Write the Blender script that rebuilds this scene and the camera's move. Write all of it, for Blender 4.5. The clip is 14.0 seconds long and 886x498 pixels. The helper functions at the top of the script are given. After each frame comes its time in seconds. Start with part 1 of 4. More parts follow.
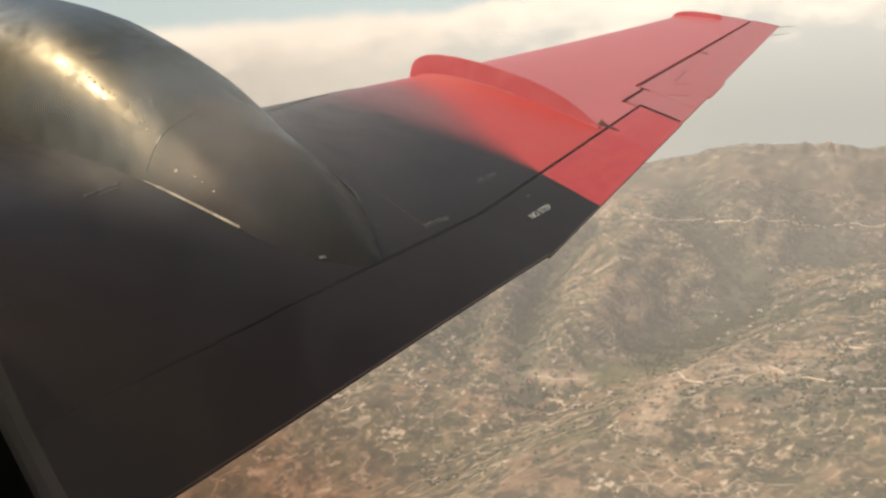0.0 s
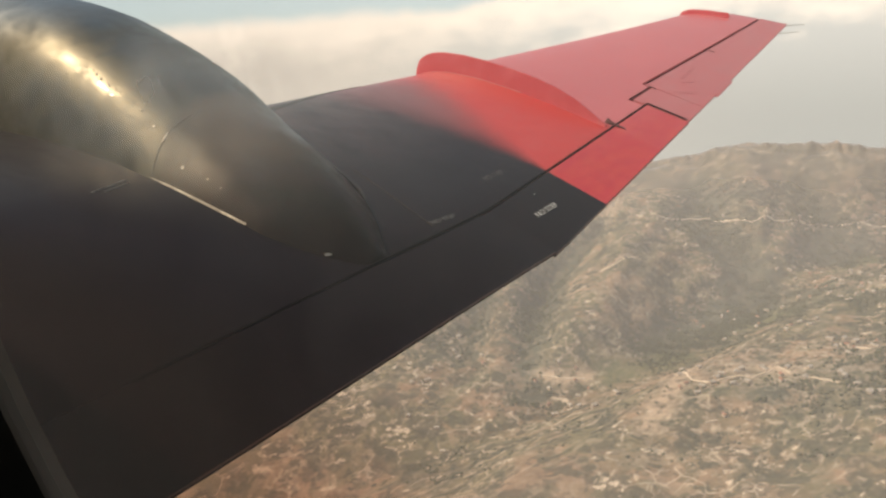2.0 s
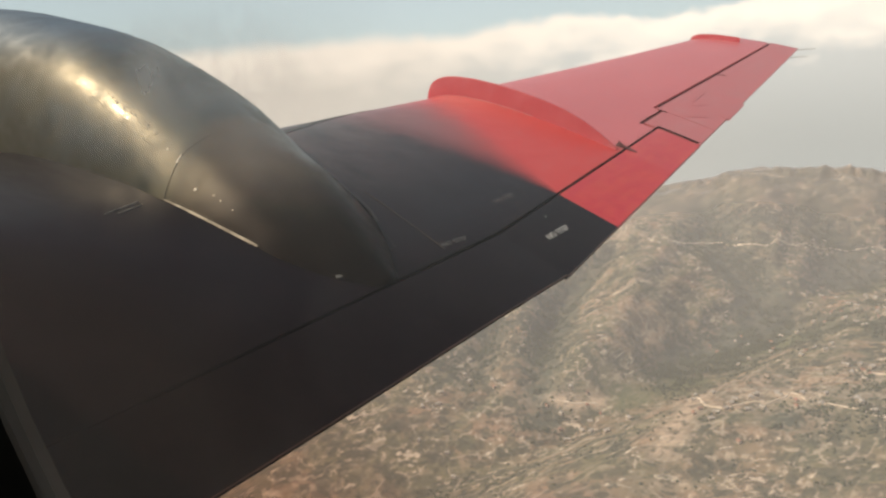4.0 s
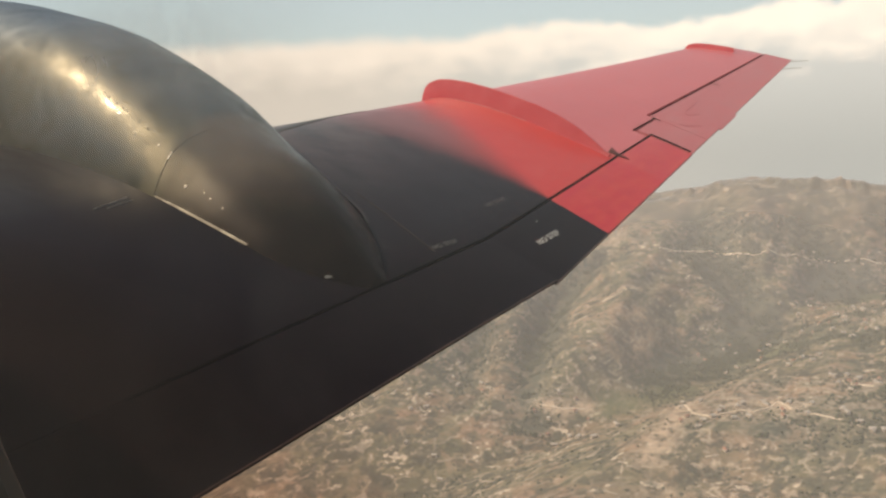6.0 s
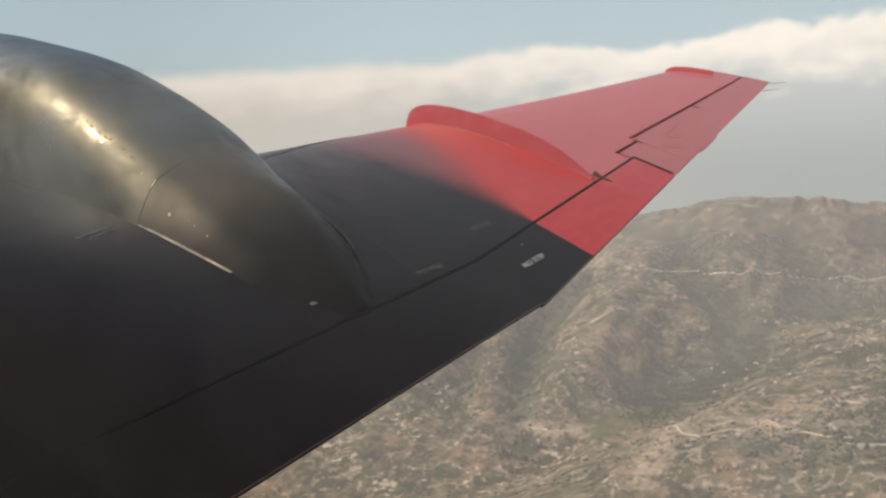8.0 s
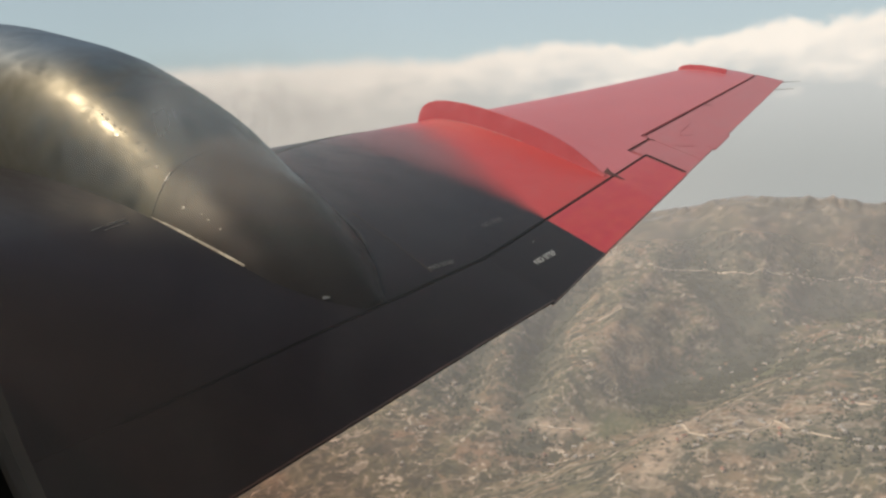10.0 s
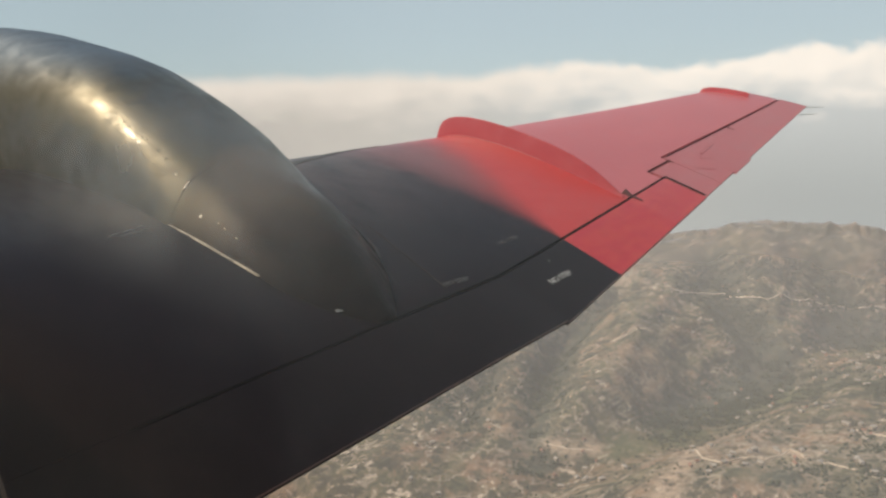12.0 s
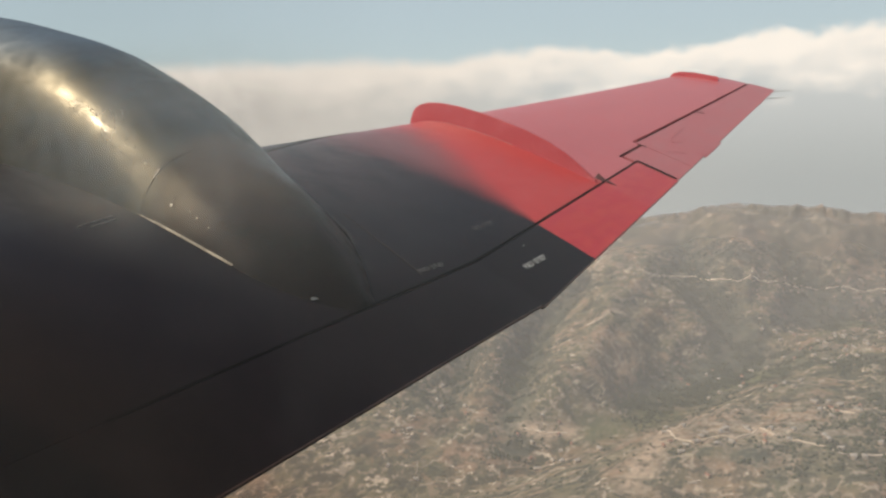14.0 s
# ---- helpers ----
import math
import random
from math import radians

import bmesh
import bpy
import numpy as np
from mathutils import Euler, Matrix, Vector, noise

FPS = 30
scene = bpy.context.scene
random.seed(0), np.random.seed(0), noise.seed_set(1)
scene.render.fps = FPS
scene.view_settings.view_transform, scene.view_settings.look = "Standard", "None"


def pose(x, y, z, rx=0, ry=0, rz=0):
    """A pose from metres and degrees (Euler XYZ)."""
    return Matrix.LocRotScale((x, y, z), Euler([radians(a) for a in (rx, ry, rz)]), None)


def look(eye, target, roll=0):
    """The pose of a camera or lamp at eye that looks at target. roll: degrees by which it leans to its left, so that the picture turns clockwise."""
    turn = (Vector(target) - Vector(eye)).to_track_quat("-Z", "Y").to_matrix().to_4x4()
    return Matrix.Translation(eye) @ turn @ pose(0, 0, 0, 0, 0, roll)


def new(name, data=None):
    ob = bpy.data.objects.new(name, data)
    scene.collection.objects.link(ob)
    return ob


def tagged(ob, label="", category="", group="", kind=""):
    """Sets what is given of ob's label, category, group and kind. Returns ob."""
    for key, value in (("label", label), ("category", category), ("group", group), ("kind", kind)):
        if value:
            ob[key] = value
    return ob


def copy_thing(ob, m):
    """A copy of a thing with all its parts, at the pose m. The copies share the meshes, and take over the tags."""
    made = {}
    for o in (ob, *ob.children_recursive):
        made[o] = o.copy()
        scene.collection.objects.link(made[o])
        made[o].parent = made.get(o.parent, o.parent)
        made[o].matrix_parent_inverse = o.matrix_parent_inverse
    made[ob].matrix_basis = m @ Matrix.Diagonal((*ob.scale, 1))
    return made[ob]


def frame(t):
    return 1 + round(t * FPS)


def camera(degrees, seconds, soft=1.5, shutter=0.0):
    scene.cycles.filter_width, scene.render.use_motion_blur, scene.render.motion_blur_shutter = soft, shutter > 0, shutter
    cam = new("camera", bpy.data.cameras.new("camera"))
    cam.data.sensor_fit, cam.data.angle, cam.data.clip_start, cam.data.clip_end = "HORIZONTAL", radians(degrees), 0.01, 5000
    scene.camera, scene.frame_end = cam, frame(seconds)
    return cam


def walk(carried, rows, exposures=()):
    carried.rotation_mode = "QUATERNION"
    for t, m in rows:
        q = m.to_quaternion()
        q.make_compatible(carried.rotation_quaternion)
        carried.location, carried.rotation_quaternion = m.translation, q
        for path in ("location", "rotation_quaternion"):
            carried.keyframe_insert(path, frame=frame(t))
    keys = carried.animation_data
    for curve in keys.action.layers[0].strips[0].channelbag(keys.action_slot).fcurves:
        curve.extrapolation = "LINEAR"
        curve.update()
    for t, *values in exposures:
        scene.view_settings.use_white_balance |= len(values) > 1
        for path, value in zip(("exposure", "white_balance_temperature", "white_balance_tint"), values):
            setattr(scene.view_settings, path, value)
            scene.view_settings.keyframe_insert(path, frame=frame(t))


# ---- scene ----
# ---- camera and walk ----
cam = camera(63.0, 14.0, soft=2.5)
ROWS = [
    (0, -0.0052, -0.0072, 0.0031, 74.412, 4.253, -50.725),
    (0.5, -0.0061, -0.0065, -0.0022, 74.437, 4.314, -50.673),
    (1, -0.0040, -0.0042, -0.0015, 74.240, 4.421, -50.811),
    (1.5, -0.0026, -0.0072, -0.0006, 75.040, 4.030, -50.859),
    (2, -0.0043, -0.0042, -0.0003, 74.323, 4.175, -50.250),
    (2.5, -0.0099, -0.0033, -0.0037, 74.605, 4.444, -50.026),
    (3, -0.0068, 0.0004, -0.0056, 75.133, 4.516, -49.501),
    (3.2, -0.0059, -0.0031, -0.0050, 76.084, 4.373, -49.625),
    (5.3, 0.0031, -0.0019, -0.0094, 76.218, 4.009, -49.025),
    (5.5, -0.0008, 0.0027, -0.0051, 75.039, 2.484, -49.398),
    (6, 0.0056, -0.0048, -0.0074, 76.420, 2.850, -49.704),
    (6.5, 0.0101, -0.0097, -0.0038, 76.337, 2.947, -50.355),
    (7, 0.0078, -0.0101, -0.0059, 76.522, 3.269, -50.945),
    (7.5, 0.0109, -0.0073, -0.0049, 77.749, 3.621, -51.284),
    (8, 0.0087, -0.0101, -0.0020, 78.215, 3.428, -50.912),
    (10.3, -0.0053, 0.0015, -0.0016, 77.770, 2.786, -49.821),
    (10.5, 0.0106, 0.0031, 0.0048, 77.630, 2.720, -49.565),
    (11, 0.0119, 0.0041, -0.0037, 78.025, 2.691, -49.479),
    (11.5, 0.0083, 0.0016, -0.0020, 78.484, 2.264, -47.615),
    (12, 0.0087, 0.0042, 0.0021, 79.197, 1.436, -48.517),
    (12.5, 0.0068, -0.0019, -0.0012, 79.020, 1.534, -48.848),
    (13, 0.0022, 0.0082, -0.0040, 78.113, 1.277, -48.941),
    (13.5, 0.0086, 0.0047, -0.0018, 77.584, 1.600, -49.297),
    (14, 0.0071, 0.0069, -0.0012, 78.093, 1.790, -50.657),
]

EXPOSURES = [(0.0, 0.43, 7200, 13.0), (1.8, 0.42, 7200, 13.0), (2.5, 0.44, 6900, 11.8), (3.2, 0.42, 6900, 11.8), (5.4, 0.30, 6800, 11.3), (6.3, 0.33, 7150, 13.0), (7.0, 0.18, 6850, 11.5), (7.5, 0.15, 6600, 10.5), (8.2, 0.14, 6500, 11.2), (14.0, 0.14, 6500, 10.8)]
walk(cam, [(r[0], pose(*r[1:])) for r in ROWS], EXPOSURES)

# ---- world, sun ----
SUN_DIR = Vector((-0.465, 0.60, 0.795)).normalized()


def link(tree, a, b):
    tree.links.new(a, b)


def calc(tree, op, a, b=None, c=None, clamp=False):
    n = tree.nodes.new("ShaderNodeMath")
    n.operation, n.use_clamp = op, clamp
    for i, v in enumerate((a, b, c)):
        if v is None:
            continue
        if isinstance(v, (int, float)):
            n.inputs[i].default_value = v
        else:
            tree.links.new(v, n.inputs[i])
    return n.outputs[0]


def ramp01(tree, value, lo, hi, smooth=True):
    n = tree.nodes.new("ShaderNodeMapRange")
    n.interpolation_type = "SMOOTHSTEP" if smooth else "LINEAR"
    for i, v in ((0, value), (1, lo), (2, hi)):
        if isinstance(v, (int, float)):
            n.inputs[i].default_value = v
        else:
            tree.links.new(v, n.inputs[i])
    return n.outputs[0]


def blend(tree, fac, a, b, mode="MIX"):
    n = tree.nodes.new("ShaderNodeMix")
    n.data_type, n.blend_type = "RGBA", mode
    for i, v in ((0, fac), (6, a), (7, b)):
        if isinstance(v, (int, float)):
            n.inputs[i].default_value = v
        elif isinstance(v, tuple):
            n.inputs[i].default_value = (*v, 1.0)
        else:
            tree.links.new(v, n.inputs[i])
    return n.outputs[2]


def noise_at(tree, vector, scale, detail=3.0, rough=0.55, distortion=0.0):
    n = tree.nodes.new("ShaderNodeTexNoise")
    n.inputs["Scale"].default_value = scale
    n.inputs["Detail"].default_value = detail
    n.inputs["Roughness"].default_value = rough
    n.inputs["Distortion"].default_value = distortion
    if vector is not None:
        tree.links.new(vector, n.inputs["Vector"])
    return n.outputs["Fac"]


def stretched(tree, vector, sx, sy, sz, rz=0.0):
    n = tree.nodes.new("ShaderNodeMapping")
    n.inputs["Scale"].default_value = (sx, sy, sz)
    n.inputs["Rotation"].default_value = (0, 0, rz)
    tree.links.new(vector, n.inputs["Vector"])
    return n.outputs[0]


def build_world():
    world = bpy.data.worlds.new("hazy_sky")
    scene.world = world
    world.use_nodes = True
    t = world.node_tree
    t.nodes.clear()
    out = t.nodes.new("ShaderNodeOutputWorld")
    bg = t.nodes.new("ShaderNodeBackground")
    sky = t.nodes.new("ShaderNodeTexSky")
    sky.sky_type, sky.sun_disc = "NISHITA", False
    sky.sun_elevation = math.asin(SUN_DIR.z)
    sky.sun_rotation = math.atan2(SUN_DIR.x, SUN_DIR.y)
    sky.air_density, sky.dust_density, sky.altitude = 1.0, 1.5, 1500
    co = t.nodes.new("ShaderNodeTexCoord")
    sep = t.nodes.new("ShaderNodeSeparateXYZ")
    link(t, co.outputs["Generated"], sep.inputs[0])
    z = sep.outputs[2]
    x, y = sep.outputs[0], sep.outputs[1]
    way = co.outputs["Generated"]
    blue = blend(t, 1.0, sky.outputs[0], (SKY_GAIN, SKY_GAIN, SKY_GAIN * 1.02), "MULTIPLY")
    hazy = calc(t, "SUBTRACT", 0.80, calc(t, "MULTIPLY", ramp01(t, z, 0.28, 0.80), 0.55))
    blue = blend(t, hazy, blue, (0.485, 0.575, 0.590))
    blue = blend(t, ramp01(t, x, 0.78, 0.40), blue, blend(t, 1.0, blue, (0.84, 0.85, 0.84), "MULTIPLY"))
    # a far bank of heaped cloud, its base lost in haze
    wide = ramp01(t, x, 0.70, 0.96)
    heaps = t.nodes.new("ShaderNodeTexVoronoi")
    heaps.feature = "SMOOTH_F1"
    heaps.inputs["Scale"].default_value = 11.0
    heaps.inputs["Detail"].default_value = 3.0
    heaps.inputs["Roughness"].default_value = 0.55
    heaps.inputs["Smoothness"].default_value = 0.25
    link(t, stretched(t, way, 1, 1, 1.2), heaps.inputs["Vector"])
    lumps = calc(t, "SUBTRACT", 0.55, heaps.outputs["Distance"])
    wisps = calc(t, "SUBTRACT", noise_at(t, way, 26.0, 7.0, 0.62), 0.5)
    top = calc(t, "ADD", calc(t, "MULTIPLY_ADD", ramp01(t, x, 0.775, 0.815), 0.011, 0.052), calc(t, "MULTIPLY", ramp01(t, x, 0.86, 1.0, False), 0.012))
    top = calc(t, "ADD", top, calc(t, "MULTIPLY", lumps, calc(t, "MULTIPLY_ADD", wide, 0.018, 0.006)))
    top = calc(t, "ADD", top, calc(t, "MULTIPLY", wisps, calc(t, "MULTIPLY_ADD", wide, 0.016, 0.012)))
    under = calc(t, "SUBTRACT", top, z)
    crisp = calc(t, "MULTIPLY_ADD", wide, -0.005, 0.014)
    cover = ramp01(t, under, calc(t, "MULTIPLY", crisp, -0.7), crisp)
    # lit heads and grey hollows between them
    folds = noise_at(t, stretched(t, way, 1, 1, 1.7), 19.0, 6.0, 0.60)
    ragged = calc(t, "MULTIPLY_ADD", calc(t, "SUBTRACT", noise_at(t, stretched(t, way, 1, 1, 2.2), 12.0, 5.0, 0.6), 0.5), 0.10, under)
    bright = ramp01(t, ragged, calc(t, "MULTIPLY_ADD", wide, 0.010, 0.085), 0.004)
    hollow = calc(t, "MULTIPLY", ramp01(t, folds, 0.60, 0.40), calc(t, "MULTIPLY", ramp01(t, under, 0.004, 0.030), 0.75))
    bright = calc(t, "SUBTRACT", bright, calc(t, "MULTIPLY", hollow, calc(t, "MULTIPLY_ADD", wide, 0.22, 0.22)), None, True)
    warm = ramp01(t, y, 0.2, 0.95)
    haze = blend(t, warm, (0.415, 0.428, 0.408), (0.60, 0.548, 0.478))
    haze = blend(t, calc(t, "MULTIPLY", ramp01(t, z, -0.13, 0.04), ramp01(t, y, 0.8, 0.4)), haze, (0.585, 0.597, 0.572))
    cloud = blend(t, bright, haze, blend(t, wide, (0.80, 0.725, 0.63), (0.96, 0.88, 0.77)))
    low = blend(t, cover, blue, cloud)
    link(t, low, bg.inputs[0])
    bg.inputs[1].default_value = WORLD_GAIN
    link(t, bg.outputs[0], out.inputs[0])


SKY_GAIN, WORLD_GAIN = 0.10, 1.0
build_world()
sun = new("sun", bpy.data.lights.new("sun", "SUN"))
sun.data.energy, sun.data.angle, sun.data.color = 3.35, radians(1.5), (1.0, 0.88, 0.69)
sun.matrix_world = look(SUN_DIR * 30, (0, 0, 0))


# ---- materials ----
MIST, MIST_FAR, AXIS = 0.20, 0.44, radians(19.0)
def material(name):
    m = bpy.data.materials.new(name)
    m.use_nodes = True
    t = m.node_tree
    bsdf = t.nodes["Principled BSDF"]
    geo = t.nodes.new("ShaderNodeNewGeometry")
    return m, t, bsdf, geo.outputs["Position"]


def bump(t, bsdf, height, strength, distance):
    n = t.nodes.new("ShaderNodeBump")
    n.inputs["Strength"].default_value = strength
    n.inputs["Distance"].default_value = distance
    link(t, height, n.inputs["Height"])
    link(t, n.outputs[0], bsdf.inputs["Normal"])


BLACK, RED = (0.0086, 0.0060, 0.0074), (0.55, 0.052, 0.048)


def wing_paint(name="black_and_red_wing_paint", far_haze=0.75, fresh=RED):
    m, t, bsdf, p = material(name)
    sep = t.nodes.new("ShaderNodeSeparateXYZ")
    link(t, p, sep.inputs[0])
    x, y = sep.outputs[0], sep.outputs[1]
    width = calc(t, "MULTIPLY", ramp01(t, y, 2.22, 3.6, False), 0.75)
    width = calc(t, "ADD", width, 0.006)
    mist = noise_at(t, p, 9.0, 4.0)
    soft = calc(t, "MULTIPLY_ADD", calc(t, "SUBTRACT", mist, 0.5), calc(t, "MULTIPLY", width, 0.3), x)
    red = ramp01(t, soft, calc(t, "SUBTRACT", 3.565, calc(t, "MULTIPLY", width, 0.55)), calc(t, "ADD", 3.565, width))
    worn = noise_at(t, stretched(t, p, 3, 9, 3), 2.0, 5.0)
    worn_hazed = blend(t, ramp01(t, worn, 0.35, 0.7), fresh, (0.56, 0.066, 0.062))
    # the outer panel's red is paled for haze and grazing sky reflection
    far = ramp01(t, x, 4.5, 4.56)
    worn_hazed = blend(t, calc(t, "MULTIPLY", far, far_haze), worn_hazed, blend(t, ramp01(t, noise_at(t, stretched(t, p, 0.5, 1.6, 1), 1.7, 4.0, 0.6), 0.35, 0.68), (0.59, 0.170, 0.186), (0.53, 0.152, 0.170)))
    brushed = noise_at(t, stretched(t, p, 26, 1.3, 1.3), 1.6, 3.0, 0.6)
    worn_hazed = blend(t, calc(t, "MULTIPLY", ramp01(t, brushed, 0.52, 0.70), 0.22), worn_hazed, (0.40, 0.040, 0.046))
    grime = noise_at(t, stretched(t, p, 5, 0.8, 5), 3.0, 6.0, 0.65)
    dark = blend(t, ramp01(t, grime, 0.45, 0.8), BLACK, (0.0130, 0.0090, 0.0108))
    # grey painted in towards the leading edge for grazing sky reflection
    sky_sheen = calc(t, "MULTIPLY", ramp01(t, y, 2.45, 3.9), ramp01(t, noise_at(t, stretched(t, p, 3, 1, 3), 2.0, 4.0), 0.2, 0.6))
    sky_sheen = calc(t, "MULTIPLY", sky_sheen, ramp01(t, x, 2.2, 2.9))
    dark = blend(t, sky_sheen, dark, (0.082, 0.058, 0.059))
    base = blend(t, red, dark, worn_hazed)
    # overspray dusts the fade to a dull mauve
    edge = calc(t, "MULTIPLY", calc(t, "MULTIPLY", red, calc(t, "SUBTRACT", 1.0, red)), ramp01(t, y, 2.4, 3.5))
    base = blend(t, calc(t, "MULTIPLY", edge, 2.6, None, True), base, (0.185, 0.108, 0.116))
    soot = ramp01(t, noise_at(t, stretched(t, p, 5, 0.6, 3), 1.6, 4.0, 0.55), 0.55, 0.85)
    base = blend(t, calc(t, "MULTIPLY", soot, 0.15), base, (0.03, 0.018, 0.017))
    link(t, base, bsdf.inputs["Base Color"])
    link(t, calc(t, "MULTIPLY_ADD", grime, 0.22, 0.26), bsdf.inputs["Roughness"])
    gloss = calc(t, "MULTIPLY_ADD", ramp01(t, x, 2.0, 3.2), 0.16, 0.15)
    link(t, calc(t, "MULTIPLY", gloss, calc(t, "MULTIPLY_ADD", ramp01(t, y, 2.1, 2.5), 0.55, 0.45)), bsdf.inputs["Specular IOR Level"])
    bsdf.inputs["Specular Tint"].default_value = (1.0, 0.82, 0.89, 1)
    bump(t, bsdf, noise_at(t, p, 3.0, 1.5), 0.10, 0.02)
    return m


def plain_paint(name, colour, second, rough, spec=0.4, scale=6.0, bumpy=0.05, metal=0.0, coat=0.0):
    m, t, bsdf, p = material(name)
    n = noise_at(t, p, scale, 5.0, 0.6)
    fine = noise_at(t, p, scale * 14, 3.0, 0.6)
    base = blend(t, ramp01(t, n, 0.35, 0.72), colour, second)
    base = blend(t, calc(t, "MULTIPLY", ramp01(t, fine, 0.55, 0.8), 0.3), base, second)
    link(t, base, bsdf.inputs["Base Color"])
    link(t, calc(t, "MULTIPLY_ADD", n, 0.14, rough - 0.07), bsdf.inputs["Roughness"])
    bsdf.inputs["Specular IOR Level"].default_value = spec
    bsdf.inputs["Metallic"].default_value = metal
    bsdf.inputs["Coat Weight"].default_value = coat
    bsdf.inputs["Coat Roughness"].default_value = 0.12
    bump(t, bsdf, n, bumpy, 0.03)
    return m


def nacelle_paint():
    m, t, bsdf, p = material("weathered_cowling_paint_with_sheen")
    sep = t.nodes.new("ShaderNodeSeparateXYZ")
    link(t, p, sep.inputs[0])
    streak = noise_at(t, stretched(t, p, 2.2, 1.2, 2.2), 2.2, 4.0, 0.55)
    patch = noise_at(t, p, 2.4, 3.0, 0.55, 0.5)
    # the forward cowling panel is greener than the brown-black aft one
    front = ramp01(t, calc(t, "MULTIPLY_ADD", calc(t, "SUBTRACT", patch, 0.5), 0.3, sep.outputs[1]), 3.22, 3.34)
    # aft brown brightens towards the joint, painting in the sun's glow
    warm = ramp01(t, sep.outputs[1], 2.55, 3.2)
    aft_dark = blend(t, warm, (0.0095, 0.0076, 0.0072), (0.030, 0.021, 0.0145))
    aft_pale = blend(t, warm, (0.014, 0.011, 0.0098), (0.046, 0.033, 0.022))
    aft_paint = blend(t, ramp01(t, streak, 0.35, 0.70), aft_dark, aft_pale)
    # the upper side behind the joint is painted paler for the sky's sheen
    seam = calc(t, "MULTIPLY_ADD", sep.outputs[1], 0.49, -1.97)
    paler = calc(t, "MULTIPLY", ramp01(t, calc(t, "SUBTRACT", sep.outputs[2], seam), 0.04, 0.20), ramp01(t, sep.outputs[1], 2.45, 2.95))
    aft_paint = blend(t, calc(t, "MULTIPLY", paler, calc(t, "MULTIPLY_ADD", streak, 0.8, 0.3)), aft_paint, (0.110, 0.086, 0.068))
    front_paint = blend(t, ramp01(t, patch, 0.35, 0.70), (0.0105, 0.0130, 0.0098), (0.026, 0.028, 0.0195))
    # bluish grey put on the upper cowling stands in for reflected sky
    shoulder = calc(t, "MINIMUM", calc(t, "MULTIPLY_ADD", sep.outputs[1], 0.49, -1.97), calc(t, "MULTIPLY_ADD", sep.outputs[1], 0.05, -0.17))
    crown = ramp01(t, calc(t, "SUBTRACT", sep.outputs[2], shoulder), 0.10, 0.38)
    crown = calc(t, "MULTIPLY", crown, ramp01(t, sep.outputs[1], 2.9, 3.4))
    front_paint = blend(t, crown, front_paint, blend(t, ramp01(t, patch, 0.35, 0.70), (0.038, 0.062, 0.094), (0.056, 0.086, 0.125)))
    base = blend(t, front, aft_paint, front_paint)
    link(t, base, bsdf.inputs["Base Color"])
    dull = calc(t, "MULTIPLY", ramp01(t, sep.outputs[1], 4.18, 4.5), 0.17)
    mottle = noise_at(t, stretched(t, p, 1, 0.6, 1), 7.0, 4.0, 0.6, 0.4)
    sheen = calc(t, "MULTIPLY_ADD", ramp01(t, mottle, 0.3, 0.7), 0.20, calc(t, "MULTIPLY_ADD", front, 0.08, 0.20))
    link(t, calc(t, "ADD", calc(t, "MULTIPLY_ADD", streak, 0.16, sheen), dull), bsdf.inputs["Roughness"])
    tail = ramp01(t, sep.outputs[1], 2.80, 3.22)
    link(t, calc(t, "SUBTRACT", calc(t, "MULTIPLY_ADD", front, 0.50, calc(t, "MULTIPLY_ADD", tail, 0.40, 0.06)), calc(t, "MULTIPLY", dull, 1.3)), bsdf.inputs["Specular IOR Level"])
    # gold tint paints the sun's warm glow, bluish tint the sky's on top
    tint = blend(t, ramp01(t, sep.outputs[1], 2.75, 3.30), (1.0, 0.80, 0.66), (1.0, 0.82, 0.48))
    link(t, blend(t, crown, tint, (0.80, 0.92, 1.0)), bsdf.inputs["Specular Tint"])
    link(t, calc(t, "SUBTRACT", calc(t, "MULTIPLY", ramp01(t, sep.outputs[1], 2.75, 3.4), 0.05), calc(t, "MULTIPLY", dull, 0.30)), bsdf.inputs["Coat Weight"])
    bsdf.inputs["Coat Roughness"].default_value = 0.14
    dents = calc(t, "ADD", noise_at(t, p, 3.2, 1.0), calc(t, "MULTIPLY", noise_at(t, p, 9.0, 2.0), 0.16))
    bump(t, bsdf, dents, 0.14, 0.03)
    # the lacquer is rippled more finely than the metal below it
    ripple = t.nodes.new("ShaderNodeBump")
    ripple.inputs["Strength"].default_value, ripple.inputs["Distance"].default_value = 0.45, 0.02
    link(t, calc(t, "ADD", dents, calc(t, "MULTIPLY", noise_at(t, p, 21.0, 2.0, 0.5), 0.20)), ripple.inputs["Height"])
    link(t, ripple.outputs[0], bsdf.inputs["Coat Normal"])
    return m


